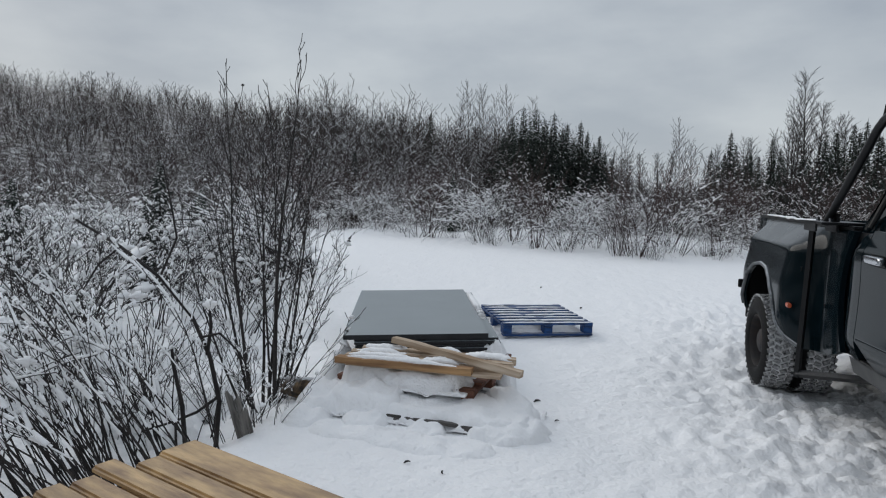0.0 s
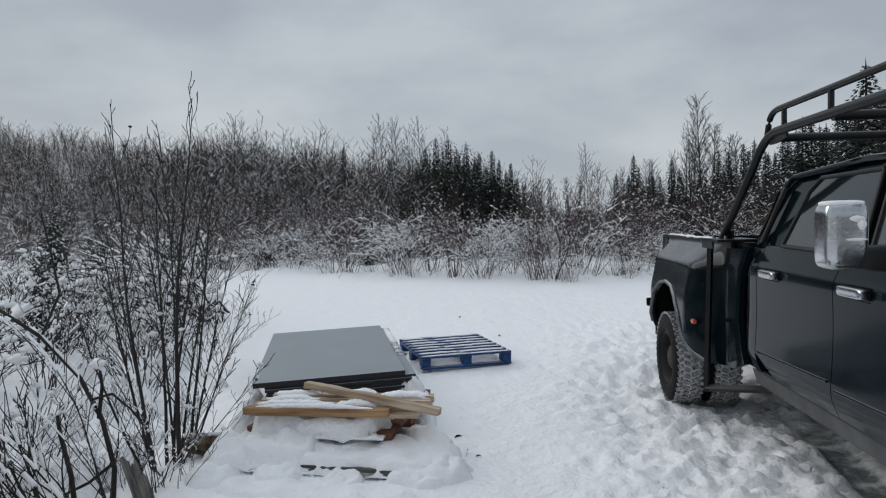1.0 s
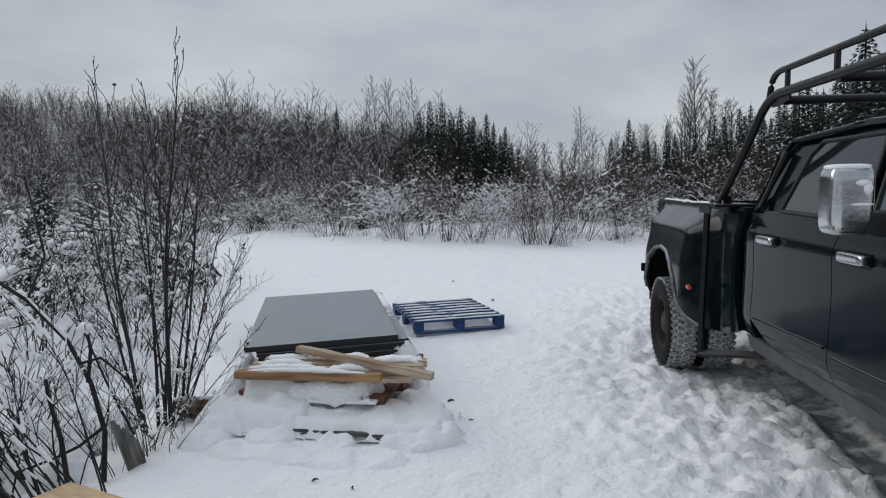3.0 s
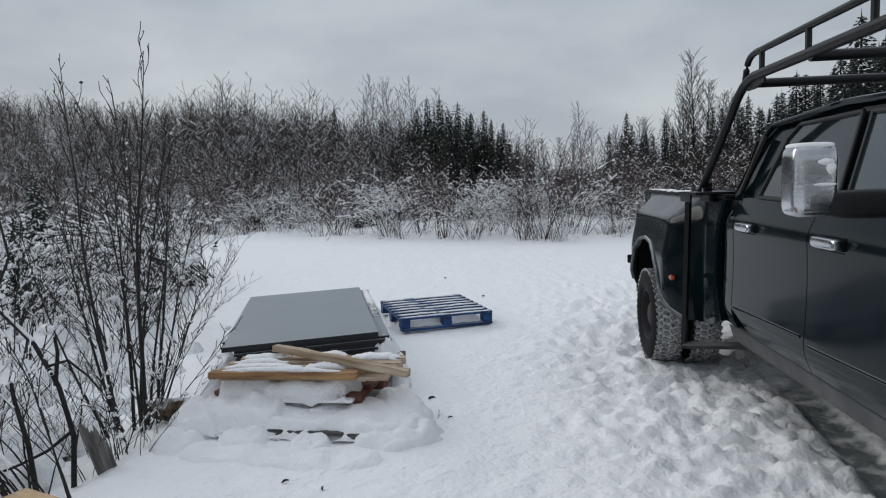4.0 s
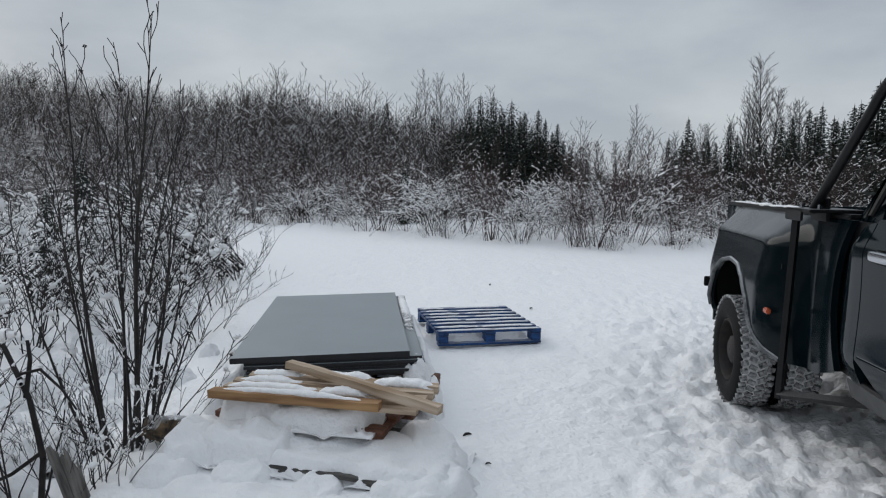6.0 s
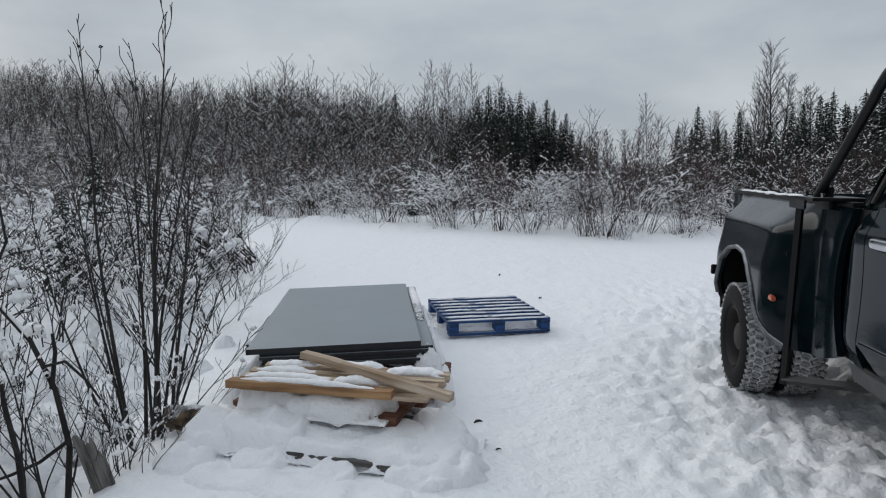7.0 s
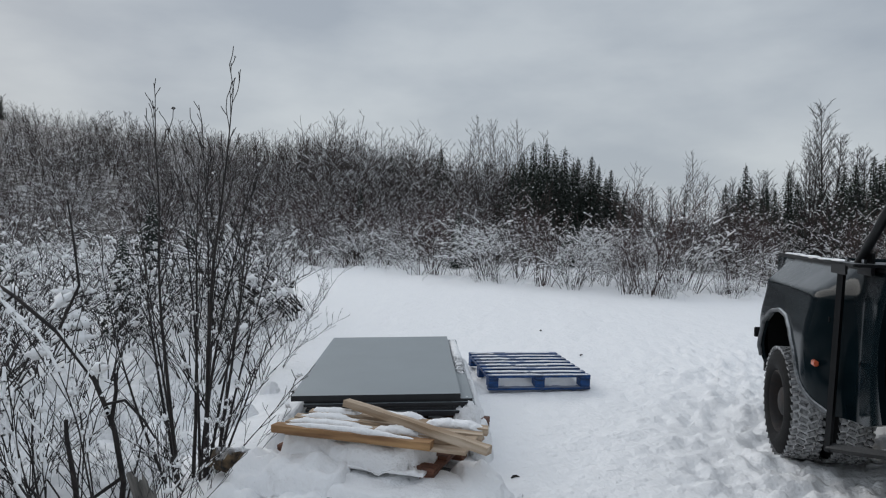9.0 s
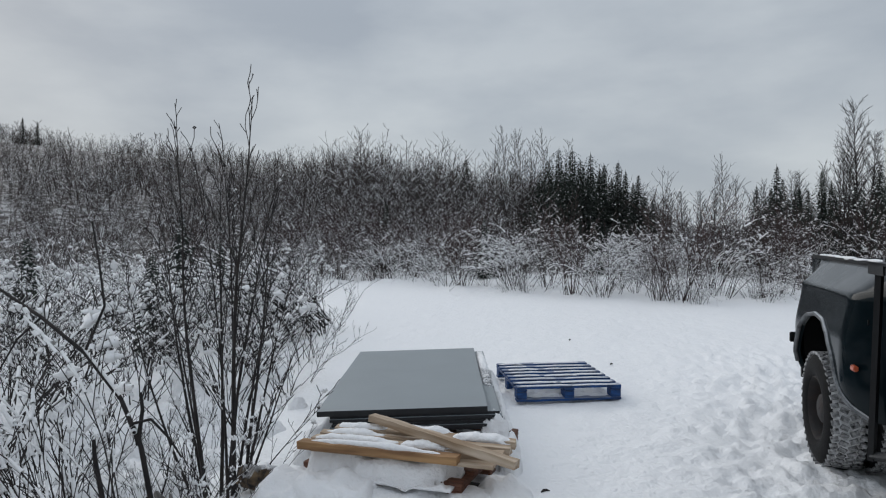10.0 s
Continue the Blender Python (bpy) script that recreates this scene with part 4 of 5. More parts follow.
for v in bm.verts:
    k = 1 + 0.30 * noise.noise(v.co * 14) + 0.22 * noise.noise(v.co * 38)
    v.co = (v.co.x + 0.03 * noise.noise(v.co * 20), v.co.y * k, v.co.z * k)
s = part("log_chunk", bm, [LOGWOOD], smooth=True)
s.matrix_world = pose(-1.17, 5.12, 0.075, 0, 8, 15)
tagged(s, "short brown log chunk half buried in snow", "log")
# dead leaves and twig bits on the snow
for x_, y_, a_, s_ in ((0.752, 4.97, 20, 0.018), (0.80, 11.56, 80, 0.035), (-0.18, 4.05, 40, 0.022), (0.05, 3.92, 100, 0.02), (1.30, 9.6, 60, 0.03), (0.62, 5.42, 30, 0.03)):
    bm = bmesh.new()
    pipe(bm, [(-s_, 0, 0), (-0.3 * s_, 0.25 * s_, 0.2 * s_), (0.4 * s_, 0.1 * s_, 0.25 * s_), (s_, -0.2 * s_, 0.05 * s_)], [0.15 * s_, 0.30 * s_, 0.25 * s_, 0.08 * s_], 6)
    q_ = part("dead_leaf", bm, BARK, smooth=True)
    q_.matrix_world = pose(x_, y_, land(x_, y_) + 0.012, 0, 0, a_)
    tagged(q_, "small curled dead leaf lying on the snow", "leaf", "leaf litter on snow")


# ---- plants ----
def grow(seed, stems, height, lean=0.25, droop=0.0, side=0.7, levels=2, r0=0.016, step_len=0.16, twig=0.0035, foot=0.12, wobble=0.10, away=None, up=0.02, least=3, spread=0.65, least_h=0.6):
    """The segments of a many-stemmed bare shrub."""
    rnd = random.Random(seed)
    out = []

    def limb(p, d, length, r, lev):
        n = max(least, int(length / step_len))
        for i in range(n):
            d = Vector((d.x + rnd.gauss(0, wobble), d.y + rnd.gauss(0, wobble), d.z + rnd.gauss(0, wobble) - droop * (i / n) + (up + 0.03 if lev else up)))
            d.normalize()
            q = p + d * (length / n)
            ra, rb = r * (1 - 0.85 * i / n), r * (1 - 0.85 * (i + 1) / n)
            out.append((*p, *q, max(ra, twig), max(rb, twig)))
            p = q
            if lev < levels and i >= n * (0.25 if lev == 0 else 0.1) and rnd.random() < side:
                a = rnd.uniform(0, math.tau)
                o = Vector((math.cos(a), math.sin(a), rnd.uniform(-0.1, 0.5)))
                e = (d * 0.75 + o * spread).normalized()
                limb(p.copy(), e, length * rnd.uniform(0.22, 0.45) * (1 - 0.45 * i / n), max(rb * 0.6, twig), lev + 1)
    for k in range(stems):
        a = rnd.uniform(0, math.tau)
        o = Vector((math.cos(a), math.sin(a), 0))
        d = Vector((0, 0, 1)) + o * rnd.uniform(0.2, 1.0) * lean
        if away is not None:
            d += Vector(away) * rnd.uniform(0.5, 1.2)
        limb(o * rnd.uniform(0, foot), d.normalized(), height * rnd.uniform(least_h, 1.0), r0 * rnd.uniform(0.6, 1.1), 0)
    return np.array(out)


def snow_on(segs, seed, share=0.5, thick=0.012, steep=0.75, width=1.0):
    """Ridges of snow lying on the flatter segments."""
    rng = np.random.default_rng(seed)
    d = segs[:, 3:6] - segs[:, 0:3]
    ln = np.linalg.norm(d, axis=1)
    keep = (np.abs(d[:, 2]) / (ln + 1e-9) < steep) & (rng.random(len(segs)) < share)
    s = segs[keep].copy()
    th = thick * rng.uniform(0.5, 1.5, len(s))
    up = np.maximum(s[:, 6], s[:, 7]) + th * 0.55
    s[:, 2] += up
    s[:, 5] += up
    s[:, 6] = th * width
    s[:, 7] = th * width * rng.uniform(0.4, 1.0, len(s))
    return s


def clumps(segs, seed, n, size):
    """Fluffs of snow caught in forks."""
    rng = np.random.default_rng(seed)
    pick = segs[rng.integers(0, len(segs), n)]
    r = size * rng.uniform(0.4, 1.3, n)
    o = rng.normal(0, 1, (n, 3)) * np.array([1, 1, 0.25])
    o /= np.linalg.norm(o, axis=1, keepdims=True)
    p = pick[:, 3:6] + np.array([0, 0, 0.3]) * r[:, None]
    mid = []
    for k in (-1, 0, 1):
        a, b = p + o * (r * (k - 0.5) * 0.8)[:, None], p + o * (r * (k + 0.5) * 0.8)[:, None]
        w = r * (0.75 if k == 0 else 0.45)
        ra, rb = (w * 0.5 if k == -1 else w), (w * 0.5 if k == 1 else w)
        mid.append(np.concatenate([a, b, ra[:, None], rb[:, None]], 1))
    return np.concatenate(mid)


def shrub_things(name, places, templates, label, category, group, mats=(TWIG, SNOW)):
    """Plants out of a few grown shapes: each an Empty with its branches and the snow on them."""
    roots = []
    for k, (segs, snow) in enumerate(templates):
        r = new(name)
        me = raw_mesh("crown", *tubes(segs, 3), [mats[0]])
        b = new("crown", me)
        b.parent = r
        if len(snow):
            s_ = new("snow", raw_mesh("snow", *tubes(snow, 3), [mats[1]], smooth=True))
            s_.parent = r
            tagged(s_, "white snow on the twigs", kind="stuff")
        tagged(r, label, category, group)
        roots.append([r, False])
    for i, (x, y, sc, rot) in enumerate(places):
        r, used = roots[i % len(roots)]
        m = pose(x, y, land(x, y) - 0.03, 0, 0, rot)
        if not used:
            r.matrix_world = m
            r.scale = (sc, sc, sc)
            roots[i % len(roots)][1] = True
        else:
            c = copy_thing(r, m)
            c.scale = (sc, sc, sc)
    for r, used in roots:
        if not used:
            for c in list(r.children):
                bpy.data.objects.remove(c)
            bpy.data.objects.remove(r)


def single(name, segs, snow, m, label, category="shrub", mats=(BARK, SNOW), sides=5):
    r = empty(name, m, label, category)
    b = new("crown", raw_mesh("crown", *tubes(segs, sides), [mats[0]], smooth=True))
    b.parent = r
    if len(snow):
        s_ = new("snow", raw_mesh("snow", *tubes(snow, 6), [mats[1]], smooth=True))
        s_.parent = r
        tagged(s_, "white snow on the twigs", kind="stuff")
    return r


rp = random.Random(11)

# the tall bare shrub beside the stack: upright stems out of one foot, side twigs rising close along them
def stem_shrub(seed, stems, twig=0.0026):
    """A stem: where it starts beside the foot (x, y), how far it leans by its top (x, y), height, radius."""
    rnd = random.Random(seed)
    out = []

    def run(p, d, length, r, lev):
        n = max(3, int(length / 0.085))
        bend = Vector((rnd.gauss(0, 1), rnd.gauss(0, 1), 0)) * (0.003, 0.010, 0.015, 0.015)[lev]
        for i in range(n):
            w = 0.016 + 0.026 * lev
            d = (d + bend + Vector((rnd.gauss(0, w), rnd.gauss(0, w), rnd.gauss(0, w * 0.6) + 0.012 * lev))).normalized()
            q = p + d * length / n
            out.append((*p, *q, max(twig, r * (1 - 0.88 * i / n)), max(twig, r * (1 - 0.88 * (i + 1) / n))))
            p = q
            t = i / n
            if lev < 3 and t > (0.12, 0.10, 0.15)[lev] and rnd.random() < (0.94 if t > 0.35 else 0.32, 0.66, 0.38)[lev]:
                a = rnd.uniform(0, math.tau)
                e = (d + Vector((math.cos(a), math.sin(a), rnd.uniform(-0.1, 0.25))) * rnd.uniform(0.35, 0.75) * (1 - 0.4 * t)).normalized()
                run(p.copy(), e, max(0.07, length * rnd.uniform(0.14, 0.36) * (1.05 - 0.92 * t)), max(r * (1 - 0.88 * t) * 0.50, twig), lev + 1)
    for x, y, lx, ly, h, r in stems:
        d = Vector((lx, ly, h))
        run(Vector((x, y, 0)), d.normalized(), d.length, r * 1.12, 0)
    return np.array(out)


rq = random.Random(4)
stems = [(0.08, 0.05, -0.08, 0.05, 2.62, 0.018), (-0.10, 0.0, -0.22, 0.05, 2.60, 0.014), (-0.03, 0.08, -0.10, 0.2, 2.15, 0.013), (0.14, 0.06, 0.26, 0.15, 2.0, 0.012),
         (-0.13, 0.04, -0.42, 0.1, 1.85, 0.012), (0.16, 0.02, 0.30, 0.1, 1.55, 0.011), (0.15, 0.05, 0.46, -0.05, 1.25, 0.009), (-0.16, -0.04, -0.62, -0.1, 1.45, 0.010), (0.06, 0.10, 0.16, 0.35, 1.75, 0.011), (-0.06, -0.05, -0.18, -0.2, 1.65, 0.010), (0.0, 0.12, 0.02, 0.3, 2.25, 0.013),
         (0.08, 0.02, 0.10, 0.0, 2.42, 0.010), (0.06, 0.0, -0.06, 0.1, 2.36, 0.010)]
for _ in range(5):
    a_ = rq.uniform(0, math.tau)
    stems.append((0.14 * math.cos(a_), 0.14 * math.sin(a_), 0.55 * math.cos(a_), 0.55 * math.sin(a_), rq.uniform(0.35, 1.0), 0.006))
big = stem_shrub(23, stems)
single("tall_shrub", big, np.concatenate([snow_on(big, 1, 0.16, 0.006, 0.72), clumps(big[big[:, 2] < 1.35], 2, 70, 0.024)]), pose(-1.53, 5.17, -0.12), "tall bare dark shrub with snow caught in its forks")
lf = new("withered_leaf", raw_mesh("withered_leaf", *tubes(clumps(big, 12, 60, 0.011), 4), [BARK]))
lf.parent = bpy.data.objects["tall_shrub"]
tagged(lf, "withered dark leaves left on the twigs", kind="stuff")

# bent dark saplings nearer the viewer
rb = []
for pts, r in (([(-1.72, 4.42, -0.25), (-1.70, 4.45, 0.15), (-1.78, 4.48, 0.45), (-1.92, 4.50, 0.72), (-2.15, 4.5, 0.98), (-2.45, 4.52, 1.18), (-2.85, 4.6, 1.36)], 0.018),
               ([(-1.86, 4.30, -0.25), (-1.90, 4.32, 0.15), (-1.97, 4.34, 0.42), (-1.99, 4.36, 0.52)], 0.018),
               ([(-1.80, 4.48, 0.46), (-1.78, 4.50, 0.66), (-1.79, 4.50, 0.76)], 0.014),
               ([(-1.71, 4.45, 0.18), (-1.84, 4.40, 0.08), (-1.98, 4.36, 0.02), (-2.2, 4.3, -0.05)], 0.012),
               ([(-1.84, 4.49, 0.58), (-1.70, 4.46, 0.62), (-1.58, 4.45, 0.52), (-1.50, 4.44, 0.42)], 0.009),
               ([(-2.15, 4.5, 0.98), (-2.05, 4.55, 1.25), (-2.12, 4.6, 1.50), (-2.2, 4.65, 1.75)], 0.009),
               ([(-2.45, 4.52, 1.18), (-2.60, 4.50, 1.05), (-2.72, 4.48, 0.85)], 0.008)):
    for i, (p, q) in enumerate(zip(pts, pts[1:])):
        k0, k1 = 1 - 0.55 * i / len(pts), 1 - 0.55 * (i + 1) / len(pts)
        rb.append((*p, *q, r * k0, r * k1))
rb = np.array(rb)
fine = grow(31, 7, 0.9, lean=0.9, side=0.6, levels=2, r0=0.008, step_len=0.1, twig=0.0025, foot=0.3) + np.array([-2.0, 4.4, -0.25, -2.0, 4.4, -0.25, 0, 0])
rb2 = np.concatenate([rb, fine])
single("bent_sapling", rb2, np.concatenate([snow_on(rb2, 4, 0.25, 0.008), clumps(rb2, 5, 14, 0.03)]), pose(0.14, 0.02, 0), "dark bent sapling with broken stubs beside the snow bank", "sapling")

# brush loaded with snow by the deck, its stems all bowed one way
loaded = grow(41, 80, 1.75, lean=0.20, droop=0.20, side=0.40, levels=2, r0=0.0095, step_len=0.10, twig=0.0027, foot=0.62, wobble=0.035, away=(-0.80, 0.10, 0), spread=0.30)
above = loaded[loaded[:, 2] > 0.50 + 0.30 * np.random.default_rng(3).random(len(loaded))]
single("bowed_brush", loaded, np.concatenate([snow_on(loaded, 6, 0.10, 0.006, 0.90), snow_on(above, 16, 0.52, 0.011, 0.80), clumps(above, 7, 44, 0.036)]), pose(-1.70, 3.62, -0.35), "bowed brush heavily loaded with fresh snow beside the deck")
loaded2 = grow(42, 20, 1.5, lean=0.5, droop=0.25, side=0.7, levels=2, r0=0.009, step_len=0.12, twig=0.0028, foot=0.35, wobble=0.07, away=(-0.3, 0.2, 0))
single("bowed_brush", loaded2, np.concatenate([snow_on(loaded2, 8, 0.45, 0.008, 0.9), clumps(loaded2, 9, 40, 0.04)]), pose(-3.0, 3.7, -0.3), "bowed brush heavily loaded with fresh snow")
for k, (x_, y_, n_, h_) in enumerate([(-3.66, 12.78, 26, 2.7), (-4.5, 13.0, 20, 2.4)]):
    arch = grow(46 + k, n_, h_, lean=0.45, droop=0.20, side=0.50, levels=2, r0=0.021, step_len=0.16, twig=0.006, foot=0.34, wobble=0.05, away=(-1.55, 0.0, 0), spread=0.40)
    single("bowed_brush", arch, np.concatenate([snow_on(arch, 18 + k, 0.55, 0.016, 0.80), clumps(arch, 20 + k, 40, 0.036)]), pose(x_, y_, land(x_, y_) - 0.05), "dark brush bowed low under snow at the clearing's edge")
thin = grow(43, 6, 1.3, lean=0.75, side=0.85, levels=2, r0=0.008, step_len=0.10, twig=0.0023, foot=0.4, wobble=0.07)
single("dark_brush", thin, np.concatenate([snow_on(thin, 10, 0.32, 0.008, 0.85), clumps(thin, 11, 14, 0.04)]), pose(-2.55, 4.75, -0.3), "thin dark brush with little snow")

# small dead stalks standing in the snow of the bank
tuft = []
for k in range(4):
    s_ = grow(160 + k, 7, 0.62, lean=0.55, side=0.75, levels=2, r0=0.0042, step_len=0.07, twig=0.0017, foot=0.10, wobble=0.09)
    tuft.append((s_, np.concatenate([snow_on(s_, k, 0.14, 0.006, 0.8), clumps(s_, k, 7, 0.022)])))
rt = random.Random(61)
tf = [(x_, y_, rt.uniform(0.5, 1.15), rt.uniform(0, 360)) for x_, y_ in [(rt.uniform(-3.2, -1.62), rt.uniform(4.35, 6.9)) for _ in range(14)] + [(-1.30, 4.62), (-1.22, 4.78), (-1.42, 4.72), (-1.5, 4.5), (-1.30, 5.30), (-1.75, 5.0)]]
shrub_things("dead_stalks", tf, tuft, "thin dead stalks standing in the snow", "stalks", "dead stalks", (BARK, SNOW))

# more dark brush beyond it
dark = []
for k in range(3):
    s_ = grow(140 + k, 12, 1.5, lean=0.75, droop=0.10, side=0.9, levels=2, r0=0.010, step_len=0.10, twig=0.0028, foot=0.35, wobble=0.09)
    dark.append((s_, np.concatenate([snow_on(s_, k, 0.28, 0.010, 0.85), clumps(s_, k, 14, 0.045)])))
dp = [(-4.6, 5.6, 0.9, 130), (-4.0, 6.9, 0.85, 220), (-3.0, 8.0, 0.75, 10), (-4.9, 6.9, 1.1, 75), (-4.1, 8.0, 1.0, 300), (-5.6, 8.3, 1.1, 190), (-3.4, 8.9, 0.9, 160), (-4.9, 9.6, 1.1, 20), (-3.9, 10.6, 1.0, 250), (-6.4, 9.9, 1.2, 100), (-5.4, 11.6, 1.1, 330), (-2.35, 8.2, 0.7, 40), (-2.7, 9.9, 0.75, 280), (-3.3, 11.9, 0.9, 210)]
shrub_things("dark_brush", dp, dark, "thin dark arching brush with clumps of snow", "shrub", "dark brush", (BARK, SNOW))

# snow mounds over flattened brush
rh = random.Random(29)
for _ in range(26):
    y_ = rh.uniform(4.9, 9.0)
    x_ = float(bank(y_)) - rh.uniform(0.55, 2.6)
    if x_ > -1.95 and y_ < 5.6:
        continue
    w_ = rh.uniform(0.30, 0.75)
    lump("snow_mound", pose(x_, y_, land(x_, y_) + 0.02, 0, 0, rh.uniform(0, 180)), w_, w_ * rh.uniform(0.5, 0.9), rh.uniform(0.10, 0.24), rh.uniform(0, 60), "soft mound of snow beside bare brush", cells=30, droop=0.06)

# low humps of snow round the tall shrub and the saplings
for _ in range(34):
    x_, y_ = rh.uniform(-3.4, -1.75), rh.uniform(4.75, 7.2)
    w_ = rh.uniform(0.16, 0.42)
    lump("snow_mound", pose(x_, y_, land(x_, y_) + 0.01, 0, 0, rh.uniform(0, 180)), w_, w_ * rh.uniform(0.6, 0.95), rh.uniform(0.07, 0.17), rh.uniform(0, 60), "soft mound of snow beside bare brush", cells=22, droop=0.05)

# snowy brush over the low land beside the clearing
low = []
for k in range(5):
    s_ = grow(50 + k, 15, 1.22, lean=0.90, droop=0.20, side=0.80, levels=2, r0=0.010, step_len=0.20, twig=0.0038, foot=0.25, wobble=0.10)
    low.append((s_, np.concatenate([snow_on(s_, k, 0.28, 0.011, 0.85), clumps(s_, k, 22, 0.052)])))
pl = []
for _ in range(2000):
    if len(pl) >= 105:
        break
    y = 4.8 + 20 * rp.random() ** 1.4
    x = float(bank(y)) - 0.9 - rp.random() ** 1.3 * (2.2 + 0.80 * y)
    if (x > -2.3 and y < 6.4) or (x > -3.7 and y < 7.6):
        continue
    if all(math.hypot(x - a[0], y - a[1]) > 0.45 + 0.03 * y for a in pl):
        pl.append((x, y, rp.uniform(0.7, 1.35), rp.uniform(0, 360)))
shrub_things("snowy_shrub", pl, low, "low bare shrub laden with fresh snow", "shrub", "snowy shrubs", (BARK, SNOW))

# upright reddish shrubs along the far edge of the clearing
red = []
for k in range(4):
    s_ = grow(70 + k, 21, 2.45, lean=0.48, side=0.95, levels=2, r0=0.011, step_len=0.17, twig=0.0042, foot=0.30, wobble=0.09)
    red.append((s_, np.concatenate([snow_on(s_, k, 0.12, 0.008, 0.8), clumps(s_, k, 90, 0.026)])))
edge = [(-2.55, 22.0, 0.98, 0), (0.87, 19.6, 1.05, 40), (3.45, 17.9, 1.12, 90), (5.75, 19.2, 0.9, 10), (2.95, 18.0, 0.62, 200), (-7.3, 24.4, 1.1, 60), (-6.3, 24.8, 1.0, 80), (-8.2, 25.0, 1.1, 30), (8.6, 19.0, 0.9, 120), (7.2, 21, 1.0, 20), (4.6, 20.5, 1.1, 70), (0.2, 21.5, 1.0, 15), (10.5, 20.5, 1.1, 15), (12.8, 21.5, 1.1, 215)]
for _ in range(16):
    x = rp.uniform(-12, 16)
    edge.append((x, 22.5 - 0.16 * x + rp.uniform(0, 8), rp.uniform(0.8, 1.25), rp.uniform(0, 360)))
shrub_things("upright_shrub", edge, red, "upright bare reddish-brown shrub at the clearing's edge", "shrub", "shrubs at the clearing's edge", (TWIG_RED, SNOW))

# frosted arching brush between and behind them
fro = []
for k in range(4):
    s_ = grow(90 + k, 15, 2.2, lean=0.85, droop=0.50, side=0.74, levels=2, r0=0.011, step_len=0.17, twig=0.0036, foot=0.50, wobble=0.06, least=3)
    fro.append((s_, np.concatenate([snow_on(s_, k, 0.42, 0.013, 0.92), clumps(s_, k, 120, 0.036)])))
fp = []
for _ in range(3000):
    if len(fp) >= 84:
        break
    x = rp.uniform(-13, 18)
    y = float(np.interp(x, [-13, -7, -2, 1, 3.5, 6, 10, 18], [27, 25.4, 21.0, 19.6, 18.3, 18.9, 19.3, 20])) + rp.random() ** 2.3 * 9
    if all(math.hypot(x - a[0], y - a[1]) > 0.72 for a in fp):
        fp.append((x, y, rp.uniform(0.5, 1.15), rp.uniform(0, 360)))
for _ in range(10):
    x = rp.uniform(-3.5, 11)
    y = float(np.interp(x, [-7, -2, 1, 3.5, 6, 10, 18], [24.6, 20.2, 18.7, 17.3, 18.0, 18.4, 19])) + rp.uniform(-0.3, 0.9)
    fp.append((x, y, rp.uniform(0.22, 0.5), rp.uniform(0, 360)))
shrub_things("frosted_brush", fp, fro, "arching brush white with frost and snow", "shrub", "frosted brush", (TWIG_FAR, SNOW))


# ---- spruces ----
def spruce_arrays(seed, h, snow=0.4, width=0.30, taper=0.85, start=0.05):
    rnd = random.Random(seed)
    blades, mats = [], []

    def blade(p, d, L, w, m):
        s_ = d.cross(Vector((0, 0, 1)))
        if s_.length < 1e-3:
            s_ = Vector((1, 0, 0))
        s_.normalize()
        r_ = rnd.uniform(-0.4, 0.4) if m else rnd.uniform(-1.3, 1.3)
        s_ = s_ * math.cos(r_) + Vector((0, 0, 1)) * math.sin(r_)
        q = p + d * L
        mid = p + d * L * 0.45
        blades.append((p, mid + s_ * w / 2 + Vector((0, 0, -0.12 * w)), q, mid - s_ * w / 2 + Vector((0, 0, -0.12 * w))))
        mats.append(m)
    n = int(60 + h * 42)
    for i in range(n):
        t = (i + rnd.random()) / n
        z = h * (start + (0.98 - start) * t)
        L = h * width * (1 - t) ** taper * rnd.uniform(0.5, 1.2) + 0.04
        for k in range(1):
            a = i * 2.39996 + rnd.uniform(-0.5, 0.5)
            Lk = L * rnd.uniform(0.7, 1.1)
            d = Vector((math.cos(a), math.sin(a), -0.18 - 0.25 * (1 - t) + rnd.uniform(-0.1, 0.1))).normalized()
            pts = max(2, int(Lk / (0.17 + 0.02 * h)))
            for j in range(pts):
                u = (j + 0.3) / pts
                p = Vector((0, 0, z)) + d * Lk * u + Vector((0, 0, 0.10 * Lk * u * u))
                for sg in (-1, 0, 1):
                    e = (d + Vector((-d.y, d.x, 0)) * sg * 0.75 + Vector((0, 0, rnd.uniform(-0.75, 0.10)))).normalized()
                    bl = (0.17 + 0.030 * h) * rnd.uniform(0.7, 1.2) * (1.1 - 0.4 * u) * (0.22 + 0.78 * (1 - t) ** 0.7)
                    blade(p, e, bl, bl * 0.46, 0)
                    if rnd.random() < snow * 0.55:
                        blade(p + Vector((0, 0, 0.035)), e, bl * 0.85, bl * 0.40, 1)
    blade(Vector((0, 0, h * 0.93)), Vector((0, 0.05, 1)).normalized(), h * 0.09, 0.05, 0)
    v = np.array([[tuple(c) for c in b] for b in blades]).reshape(-1, 3)
    f = np.arange(len(v)).reshape(-1, 4)
    return v, f, np.array(mats)


